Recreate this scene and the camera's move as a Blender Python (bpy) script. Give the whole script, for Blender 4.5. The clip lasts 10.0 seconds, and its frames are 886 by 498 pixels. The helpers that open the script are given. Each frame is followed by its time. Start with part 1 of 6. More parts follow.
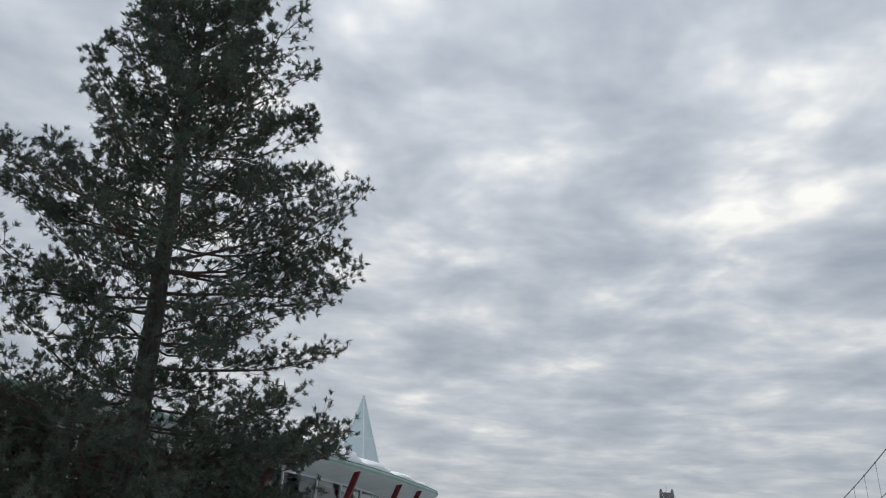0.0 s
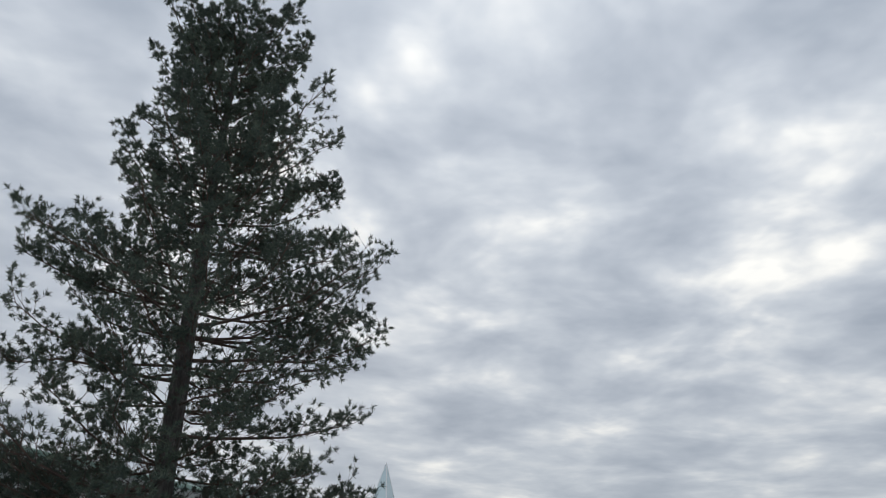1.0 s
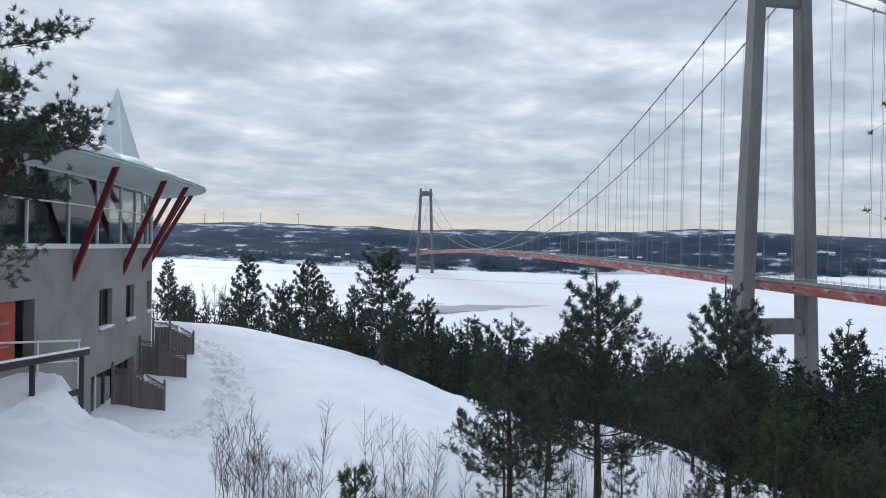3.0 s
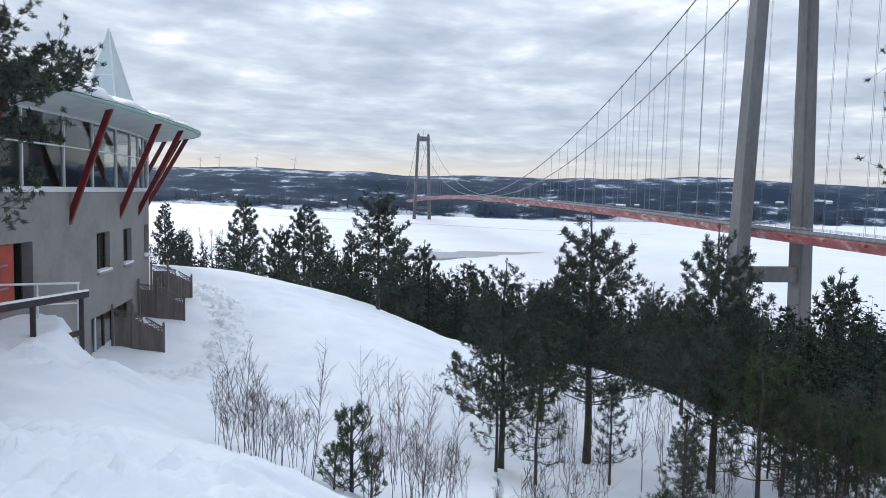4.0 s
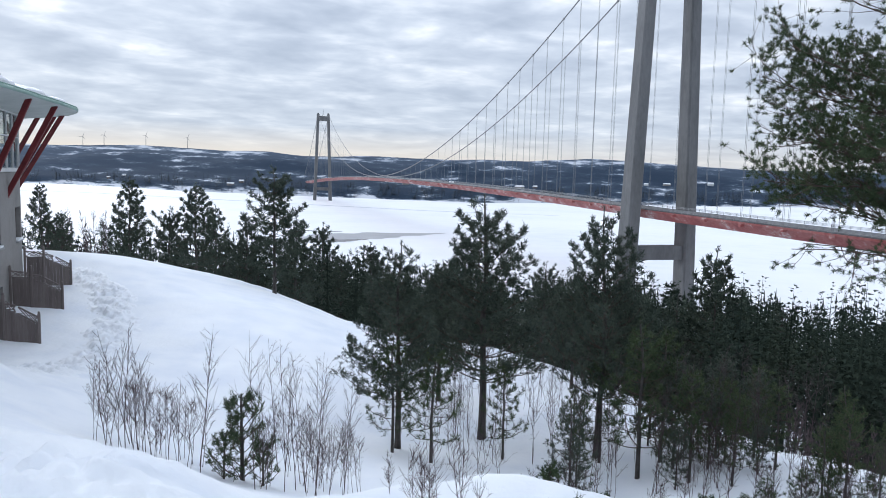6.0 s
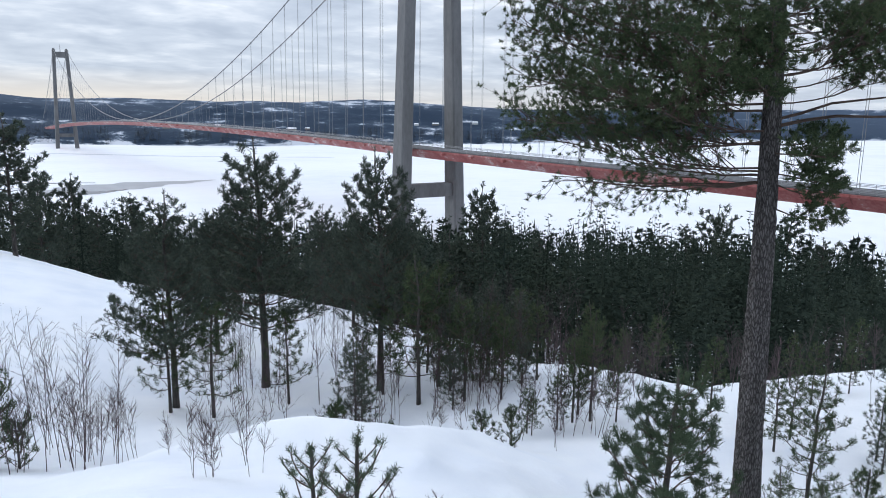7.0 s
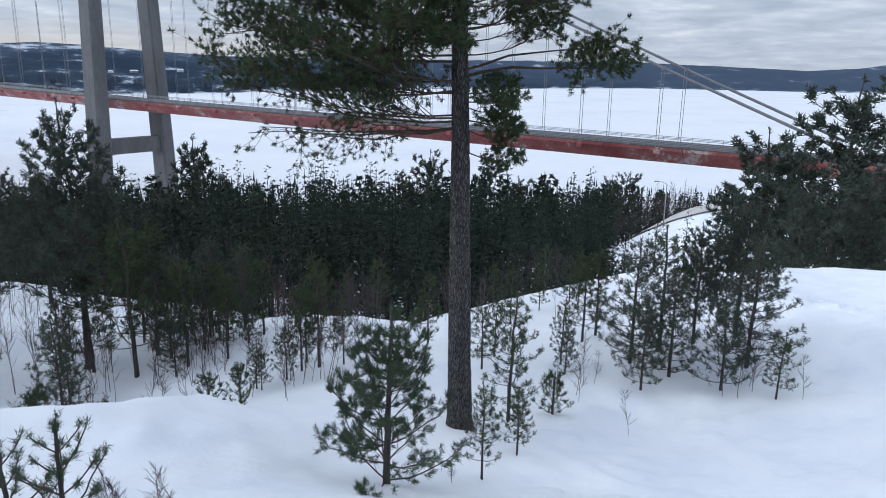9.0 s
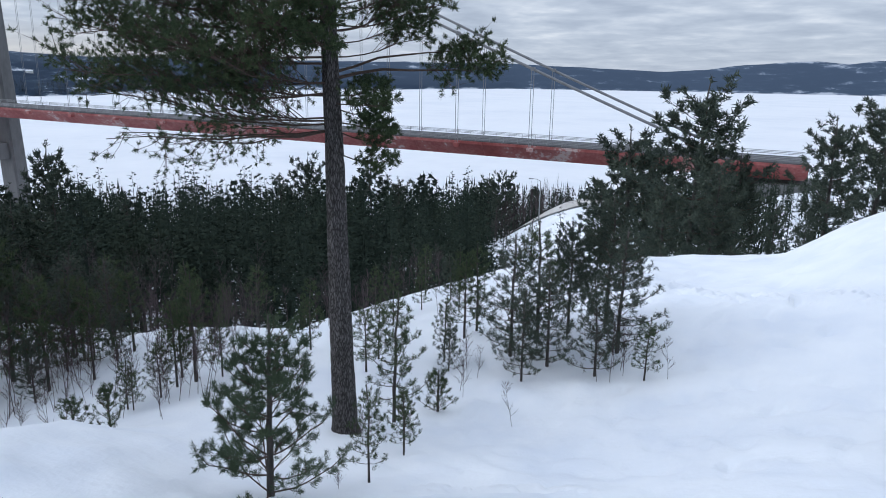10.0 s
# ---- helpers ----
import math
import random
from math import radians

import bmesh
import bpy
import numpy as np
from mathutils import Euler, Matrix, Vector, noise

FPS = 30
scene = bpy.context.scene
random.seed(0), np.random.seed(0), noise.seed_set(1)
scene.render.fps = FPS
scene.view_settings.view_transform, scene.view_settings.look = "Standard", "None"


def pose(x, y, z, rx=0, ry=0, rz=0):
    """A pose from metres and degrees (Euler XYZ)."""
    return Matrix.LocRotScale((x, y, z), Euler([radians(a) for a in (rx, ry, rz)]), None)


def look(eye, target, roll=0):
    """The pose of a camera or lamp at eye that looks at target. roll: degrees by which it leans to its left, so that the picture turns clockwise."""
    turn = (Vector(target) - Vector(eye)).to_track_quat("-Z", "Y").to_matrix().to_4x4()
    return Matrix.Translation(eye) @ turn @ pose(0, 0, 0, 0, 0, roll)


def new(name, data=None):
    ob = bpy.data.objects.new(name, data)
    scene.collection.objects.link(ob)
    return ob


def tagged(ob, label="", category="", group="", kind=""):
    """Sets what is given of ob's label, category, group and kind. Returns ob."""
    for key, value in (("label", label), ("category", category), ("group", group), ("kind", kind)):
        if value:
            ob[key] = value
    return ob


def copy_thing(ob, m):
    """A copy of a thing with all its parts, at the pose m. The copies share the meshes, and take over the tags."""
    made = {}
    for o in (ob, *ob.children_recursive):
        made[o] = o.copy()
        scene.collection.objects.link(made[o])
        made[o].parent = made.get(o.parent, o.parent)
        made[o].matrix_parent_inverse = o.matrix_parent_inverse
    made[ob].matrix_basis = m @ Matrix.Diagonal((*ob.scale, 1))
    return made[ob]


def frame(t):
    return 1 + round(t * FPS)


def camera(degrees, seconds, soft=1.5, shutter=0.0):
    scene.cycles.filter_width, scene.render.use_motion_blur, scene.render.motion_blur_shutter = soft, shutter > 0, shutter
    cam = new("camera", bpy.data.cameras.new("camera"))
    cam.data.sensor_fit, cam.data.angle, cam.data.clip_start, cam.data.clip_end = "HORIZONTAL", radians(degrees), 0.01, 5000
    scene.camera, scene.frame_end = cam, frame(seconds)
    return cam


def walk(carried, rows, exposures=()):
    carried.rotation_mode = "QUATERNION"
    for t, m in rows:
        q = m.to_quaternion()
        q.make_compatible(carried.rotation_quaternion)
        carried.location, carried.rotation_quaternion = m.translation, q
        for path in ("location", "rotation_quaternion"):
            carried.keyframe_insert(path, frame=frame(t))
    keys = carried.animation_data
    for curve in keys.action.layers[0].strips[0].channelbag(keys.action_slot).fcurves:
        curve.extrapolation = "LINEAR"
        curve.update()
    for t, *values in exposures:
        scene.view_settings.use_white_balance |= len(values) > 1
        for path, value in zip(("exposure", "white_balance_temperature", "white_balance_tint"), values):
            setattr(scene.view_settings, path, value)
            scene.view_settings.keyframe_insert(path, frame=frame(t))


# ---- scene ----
cam = camera(64.22, 10.0, 0.95)
PATH = [
    (0, (0.303, 0.121, 56.889), (0.2351, 1.9619, 57.6690), 2.65),
    (0.5, (0.240, 0.091, 56.876), (0.1136, 1.8909, 57.7397), 2.34),
    (1, (0.232, 0.122, 56.868), (0.1061, 1.8827, 57.8078), 2.50),
    (1.5, (0.257, 0.139, 56.869), (0.3125, 1.9083, 57.8012), 2.64),
    (2, (0.319, 0.158, 56.872), (0.6733, 2.0312, 57.4758), 2.20),
    (2.5, (0.353, 0.147, 56.784), (0.9203, 2.0556, 56.9720), 1.24),
    (3, (0.352, 0.078, 56.749), (0.9338, 1.9912, 56.7428), 0.93),
    (4.5, (0.369, -0.049, 56.733), (0.9808, 1.8456, 56.5409), 0.86),
    (5, (0.411, -0.076, 56.749), (1.0982, 1.7902, 56.5394), 0.88),
    (6.5, (0.586, -0.122, 56.769), (1.6395, 1.5618, 56.5373), 1.07),
    (7, (0.592, -0.165, 56.770), (1.9423, 1.2675, 56.4164), 0.70),
    (7.5, (0.610, -0.197, 56.771), (2.1272, 1.0316, 56.3365), 0.55),
    (8, (0.608, -0.244, 56.776), (2.2278, 0.8351, 56.3155), 0.57),
    (8.5, (0.606, -0.296, 56.776), (2.2914, 0.6722, 56.3044), 0.78),
    (9, (0.618, -0.344, 56.789), (2.3896, 0.4510, 56.3097), 1.03),
    (9.5, (0.632, -0.365, 56.803), (2.4763, 0.2453, 56.3274), 0.91),
    (10, (0.629, -0.419, 56.807), (2.5116, 0.0649, 56.3357), 0.95),
]
EXPO = [(0.0, -0.32, 6500, 9), (1.2, -0.26, 6500, 9), (2.0, -0.66, 6400, 10), (2.5, -0.75, 6150, 10), (3.2, 0.12, 6050, 10), (4.5, 0.14, 6000, 10), (6.5, 0.2, 6000, 10), (7.4, 0.2, 6050, 10), (8.1, 0.03, 5900, 10), (8.6, -0.04, 5850, 10), (10.0, -0.06, 5850, 10)]
walk(cam, [(t, look(eye, target, roll)) for t, eye, target, roll in PATH], EXPO)

# ---- world: overcast sky ----
def link(nt, a, ao, b, bi):
    nt.links.new(a.outputs[ao], b.inputs[bi])


def node(nt, kind, **values):
    n = nt.nodes.new(kind)
    for k, v in values.items():
        if k in n.inputs:
            n.inputs[k].default_value = v
    return n


def ramp(nt, stops):
    n = nt.nodes.new("ShaderNodeValToRGB")
    els = n.color_ramp.elements
    while len(els) < len(stops):
        els.new(0.5)
    for e, (p, c) in zip(els, stops):
        e.position, e.color = p, (*c, 1.0) if len(c) == 3 else c
    return n


def math_node(nt, op, a, b=None, clamp=False):
    n = nt.nodes.new("ShaderNodeMath")
    n.operation, n.use_clamp = op, clamp
    for i, v in enumerate((a, b)):
        if v is None:
            continue
        if isinstance(v, (int, float)):
            n.inputs[i].default_value = v
        else:
            nt.links.new(v, n.inputs[i])
    return n.outputs[0]


def make_world():
    w = bpy.data.worlds.new("overcast_sky")
    scene.world = w
    w.use_nodes = True
    nt = w.node_tree
    nt.nodes.clear()
    out = nt.nodes.new("ShaderNodeOutputWorld")
    sky = nt.nodes.new("ShaderNodeTexSky")
    sky.sky_type, sky.sun_disc = "NISHITA", False
    sky.dust_density = 0.3
    sky.sun_elevation, sky.sun_rotation = radians(24), radians(-16)
    bg_sky = node(nt, "ShaderNodeBackground", Strength=0.05)
    link(nt, sky, "Color", bg_sky, "Color")
    # cloud deck: the way of each ray met with a flat layer overhead
    tc = nt.nodes.new("ShaderNodeTexCoord")
    sep = nt.nodes.new("ShaderNodeSeparateXYZ")
    link(nt, tc, "Generated", sep, 0)
    h = math_node(nt, "ADD", math_node(nt, "MAXIMUM", sep.outputs[2], 0.0), 0.10)
    u = math_node(nt, "DIVIDE", sep.outputs[0], h)
    v = math_node(nt, "DIVIDE", sep.outputs[1], h)
    comb = nt.nodes.new("ShaderNodeCombineXYZ")
    nt.links.new(u, comb.inputs[0])
    nt.links.new(v, comb.inputs[1])
    n1 = node(nt, "ShaderNodeTexNoise", Scale=2.0, Detail=4.5, Roughness=0.52, Distortion=0.25)
    link(nt, comb, 0, n1, "Vector")
    n2 = node(nt, "ShaderNodeTexNoise", Scale=5.5, Detail=4.0, Roughness=0.5, Distortion=0.3)
    link(nt, comb, 0, n2, "Vector")
    mix = math_node(nt, "ADD", math_node(nt, "MULTIPLY", n1.outputs[0], 0.80), math_node(nt, "MULTIPLY", n2.outputs[0], 0.20))
    cl = ramp(nt, [(0.34, (0.43, 0.48, 0.56)), (0.45, (0.56, 0.608, 0.685)), (0.52, (0.68, 0.725, 0.79)), (0.57, (0.82, 0.85, 0.89)), (0.65, (1.18, 1.165, 1.12))])
    # clouds seen edge-on near the horizon run together
    spread = math_node(nt, "ADD", 0.32, math_node(nt, "MULTIPLY", math_node(nt, "MAXIMUM", sep.outputs[2], 0.0), 2.0))
    mix = math_node(nt, "ADD", 0.52, math_node(nt, "MULTIPLY", math_node(nt, "SUBTRACT", mix, 0.52), math_node(nt, "MINIMUM", spread, 1.25)))
    nt.links.new(mix, cl.inputs[0])
    # pale warm rim low in the sky, strongest to the west
    low = math_node(nt, "SUBTRACT", 1.0, math_node(nt, "MULTIPLY", math_node(nt, "ABSOLUTE", math_node(nt, "SUBTRACT", sep.outputs[2], 0.025)), 26.0), True)
    dot = nt.nodes.new("ShaderNodeVectorMath")
    dot.operation = "DOT_PRODUCT"
    link(nt, tc, "Generated", dot, 0)
    dot.inputs[1].default_value = (0.0, 1.0, 0.0)
    side = math_node(nt, "SUBTRACT", math_node(nt, "MULTIPLY", dot.outputs["Value"], 1.6), 0.55, True)
    glow = math_node(nt, "MULTIPLY", math_node(nt, "MULTIPLY", low, side), 0.75)
    mx = nt.nodes.new("ShaderNodeMix")
    mx.data_type = "RGBA"
    nt.links.new(glow, mx.inputs[0])
    nt.links.new(cl.outputs[0], mx.inputs[6])
    mx.inputs[7].default_value = (0.95, 0.83, 0.68, 1)
    bg_cl = node(nt, "ShaderNodeBackground", Strength=0.92)
    # an overcast sky brightens towards the zenith
    nt.links.new(math_node(nt, "ADD", 0.86, math_node(nt, "MULTIPLY", math_node(nt, "MAXIMUM", sep.outputs[2], 0.0), 0.64)), bg_cl.inputs[1])
    nt.links.new(mx.outputs[2], bg_cl.inputs[0])
    add = nt.nodes.new("ShaderNodeMixShader")    # cloud cover
    add.inputs[0].default_value = 0.9
    link(nt, bg_sky, 0, add, 1)
    link(nt, bg_cl, 0, add, 2)
    link(nt, add, 0, out, 0)


make_world()
sun = new("sun", bpy.data.lights.new("sun", "SUN"))
sun.data.energy, sun.data.angle, sun.data.color = 1.5, radians(40), (1.0, 0.985, 0.96)
sun.matrix_world = look((0, 0, 200), (27.5, -96.0, 155.5))

# ---- materials ----
def material(name, stops, scale=4.0, detail=6.0, rough=0.8, metal=0.0, bump=0.0, bump_scale=None, fine=0.0, spec=0.3, stretch=(1, 1, 1), vary=0.0, object_vary=False, coords="Object"):
    """A principled surface: colour from two scales of noise through a ramp, fine relief, and a shift of tone from piece to piece."""
    m = bpy.data.materials.new(name)
    m.use_nodes = True
    nt = m.node_tree
    bsdf = nt.nodes["Principled BSDF"]
    tc = nt.nodes.new("ShaderNodeTexCoord")
    mp = nt.nodes.new("ShaderNodeMapping")
    mp.inputs["Scale"].default_value = stretch
    link(nt, tc, coords, mp, 0)
    big = node(nt, "ShaderNodeTexNoise", Scale=scale, Detail=detail, Roughness=0.6)
    link(nt, mp, 0, big, 0)
    small = node(nt, "ShaderNodeTexNoise", Scale=scale * 9, Detail=4.0, Roughness=0.6)
    link(nt, mp, 0, small, 0)
    f = math_node(nt, "ADD", math_node(nt, "MULTIPLY", big.outputs[0], 0.7), math_node(nt, "MULTIPLY", small.outputs[0], 0.3))
    if vary:
        src = nt.nodes.new("ShaderNodeObjectInfo" if object_vary else "ShaderNodeNewGeometry")
        rnd = src.outputs["Random" if object_vary else "Random Per Island"]
        f = math_node(nt, "ADD", f, math_node(nt, "MULTIPLY", math_node(nt, "SUBTRACT", rnd, 0.5), vary))
    r = ramp(nt, stops)
    nt.links.new(f, r.inputs[0])
    link(nt, r, 0, bsdf, "Base Color")
    bsdf.inputs["Roughness"].default_value = rough
    bsdf.inputs["Metallic"].default_value = metal
    bsdf.inputs["Specular IOR Level"].default_value = spec
    if bump:
        bn = node(nt, "ShaderNodeTexNoise", Scale=bump_scale or scale * 6, Detail=6.0, Roughness=0.65)
        link(nt, mp, 0, bn, 0)
        bp = node(nt, "ShaderNodeBump", Strength=bump, Distance=fine or 0.02)
        link(nt, bn, 0, bp, "Height")
        link(nt, bp, 0, bsdf, "Normal")
    return m


def tones(*cols):
    """Ramp stops over the middle of the noise, where its values lie."""
    n = len(cols)
    return [(0.32 + 0.36 * i / max(n - 1, 1), c) for i, c in enumerate(cols)]


M_SNOW = material("snow", tones((0.76, 0.80, 0.87), (0.82, 0.85, 0.90), (0.86, 0.885, 0.92)), 0.5, rough=0.55, bump=0.35, bump_scale=5.0, fine=0.06, spec=0.25)
M_SNOW_LIE = material("lying_snow", tones((0.80, 0.82, 0.87), (0.88, 0.89, 0.92)), 2.0, rough=0.6, bump=0.4, bump_scale=9.0, fine=0.04)
M_CONC = material("tower_concrete", tones((0.095, 0.097, 0.10), (0.14, 0.142, 0.145), (0.185, 0.187, 0.19)), 0.09, rough=0.85, bump=0.2, bump_scale=2.0, stretch=(1, 1, 0.35))
M_RED_STEEL = material("weathered_red_steel", [(0.34, (0.20, 0.045, 0.043)), (0.45, (0.265, 0.072, 0.068)), (0.55, (0.33, 0.125, 0.118)), (0.60, (0.46, 0.36, 0.345))], 0.12, rough=0.55, stretch=(1, 1, 1.2))
M_DECK = material("asphalt_deck", tones((0.05, 0.05, 0.055), (0.09, 0.09, 0.095), (0.16, 0.16, 0.17)), 0.2, rough=0.9)
M_CABLE = material("grey_cable", tones((0.17, 0.175, 0.185), (0.24, 0.245, 0.255)), 0.5, rough=0.6)
M_GALV = material("galvanised_steel", tones((0.25, 0.26, 0.27), (0.36, 0.37, 0.38)), 2.0, rough=0.5, metal=0.5)
M_STUCCO = material("grey_render", tones((0.20, 0.19, 0.185), (0.25, 0.24, 0.232), (0.285, 0.275, 0.265)), 0.7, rough=0.92, bump=0.25, bump_scale=60.0, fine=0.01)
M_RED_PAINT = material("red_painted_steel", tones((0.09, 0.012, 0.015), (0.125, 0.018, 0.021), (0.165, 0.03, 0.03)), 3.0, rough=0.45)
M_RED_DOOR = material("red_door_paint", tones((0.32, 0.05, 0.035), (0.42, 0.075, 0.05)), 3.0, rough=0.5)
M_WHITE = material("white_paint", tones((0.58, 0.60, 0.60), (0.70, 0.71, 0.71)), 3.0, rough=0.5)
M_GREEN = material("green_eave_metal", tones((0.20, 0.31, 0.27), (0.29, 0.41, 0.36)), 2.0, rough=0.5)
M_SOFFIT = material("soffit_boards", tones((0.42, 0.46, 0.44), (0.55, 0.58, 0.56)), 1.2, rough=0.7)
M_WOOD_DARK = material("dark_stained_wood", tones((0.035, 0.026, 0.022), (0.065, 0.048, 0.04), (0.10, 0.075, 0.06)), 6.0, rough=0.8, bump=0.3, stretch=(1, 1, 0.1), vary=0.1)
M_WOOD_BROWN = material("brown_stained_boards", tones((0.11, 0.093, 0.088), (0.155, 0.132, 0.126), (0.20, 0.172, 0.165)), 5.0, rough=0.8, bump=0.3, stretch=(1, 1, 0.1), vary=0.15, object_vary=True)
M_RAIL_GREY = material("grey_rail_wood", tones((0.035, 0.032, 0.033), (0.07, 0.064, 0.064)), 5.0, rough=0.8)
M_BARK = material("pine_bark", tones((0.028, 0.026, 0.025), (0.072, 0.065, 0.061), (0.16, 0.147, 0.138)), 12.0, rough=0.95, bump=1.0, bump_scale=16.0, fine=0.08, stretch=(1, 1, 0.22))
M_BARK_RED = material("upper_pine_bark", tones((0.04, 0.030, 0.026), (0.075, 0.053, 0.043), (0.11, 0.078, 0.062)), 7.0, rough=0.9, bump=0.7, bump_scale=16.0, fine=0.03, stretch=(1, 1, 0.4))
M_TWIG = material("bare_twigs", tones((0.038, 0.027, 0.031), (0.066, 0.047, 0.051), (0.10, 0.075, 0.078)), 5.0, rough=0.85, vary=0.2)
M_NEEDLE = material("pine_needles", tones((0.028, 0.045, 0.024), (0.055, 0.080, 0.040), (0.088, 0.112, 0.054)), 1.3, rough=0.75, spec=0.12, vary=0.35)
M_NEEDLE_LIGHT = material("young_pine_needles", tones((0.040, 0.062, 0.038), (0.062, 0.090, 0.054), (0.088, 0.118, 0.070)), 1.3, rough=0.75, spec=0.12, vary=0.35)
M_NEEDLE_DARK = material("dark_pine_needles", tones((0.041, 0.055, 0.046), (0.065, 0.084, 0.066), (0.095, 0.115, 0.082)), 1.3, rough=0.7, spec=0.15, vary=0.35)
M_SPRUCE = material("conifer_foliage", tones((0.019, 0.027, 0.023), (0.029, 0.040, 0.031), (0.044, 0.055, 0.038)), 0.12, rough=0.95, spec=0.02, vary=0.10)
M_ICE_GREY = material("wet_ice", tones((0.30, 0.31, 0.33), (0.40, 0.41, 0.43)), 0.05, rough=0.35)
M_OPEN_WATER = material("dark_wet_ice", tones((0.12, 0.125, 0.135), (0.19, 0.195, 0.20)), 0.05, rough=0.25)
M_ROAD = material("snowy_road", tones((0.36, 0.34, 0.32), (0.52, 0.50, 0.48), (0.66, 0.65, 0.64)), 0.2, rough=0.8)


def glass_material(name, tint, rough=0.03):
    m = bpy.data.materials.new(name)
    m.use_nodes = True
    b = m.node_tree.nodes["Principled BSDF"]
    b.inputs["Base Color"].default_value = (*tint, 1)
    b.inputs["Roughness"].default_value = rough
    b.inputs["Transmission Weight"].default_value = 1.0
    b.inputs["IOR"].default_value = 1.4
    return m


M_GLASS = glass_material("window_glass", (0.52, 0.60, 0.60))
# near-black colour stands in for the shade inside the rooms
M_ROOM_GLOOM = material("painted_interior_gloom", tones((0.022, 0.022, 0.024), (0.04, 0.04, 0.042)), 1.0, rough=0.9)


def bark_material(name):
    """Old pine bark: grey plates, parted by dark upright cracks."""
    m = material(name, tones((0.078, 0.072, 0.071), (0.132, 0.124, 0.122), (0.20, 0.19, 0.188)), 14.0, rough=0.95, stretch=(1, 1, 0.3))
    nt = m.node_tree
    b = nt.nodes["Principled BSDF"]
    tc = nt.nodes.new("ShaderNodeTexCoord")
    mp = nt.nodes.new("ShaderNodeMapping")
    mp.inputs["Scale"].default_value = (1, 1, 0.24)
    link(nt, tc, "Object", mp, 0)
    wob = node(nt, "ShaderNodeTexNoise", Scale=9.0, Detail=3.0)
    link(nt, mp, 0, wob, 0)
    shift = nt.nodes.new("ShaderNodeVectorMath")
    shift.operation = "MULTIPLY_ADD"
    link(nt, wob, "Color", shift, 0)
    shift.inputs[1].default_value = (0.06, 0.06, 0.06)
    link(nt, mp, 0, shift, 2)
    vor = node(nt, "ShaderNodeTexVoronoi", Scale=34.0)
    vor.feature = "DISTANCE_TO_EDGE"
    link(nt, shift, 0, vor, "Vector")
    crack = ramp(nt, [(0.0, (0.22, 0.21, 0.21)), (0.11, (0.55, 0.55, 0.55)), (0.25, (1, 1, 1))])
    link(nt, vor, "Distance", crack, 0)
    mx = nt.nodes.new("ShaderNodeMix")
    mx.data_type, mx.blend_type = "RGBA", "MULTIPLY"
    mx.inputs[0].default_value = 1.0
    old = b.inputs["Base Color"].links[0].from_socket
    nt.links.new(old, mx.inputs[6])
    nt.links.new(crack.outputs[0], mx.inputs[7])
    nt.links.new(mx.outputs[2], b.inputs["Base Color"])
    bp = node(nt, "ShaderNodeBump", Strength=0.9, Distance=0.03)
    link(nt, crack, 0, bp, "Height")
    link(nt, bp, 0, b, "Normal")
    return m


M_OLD_BARK = bark_material("old_furrowed_bark")

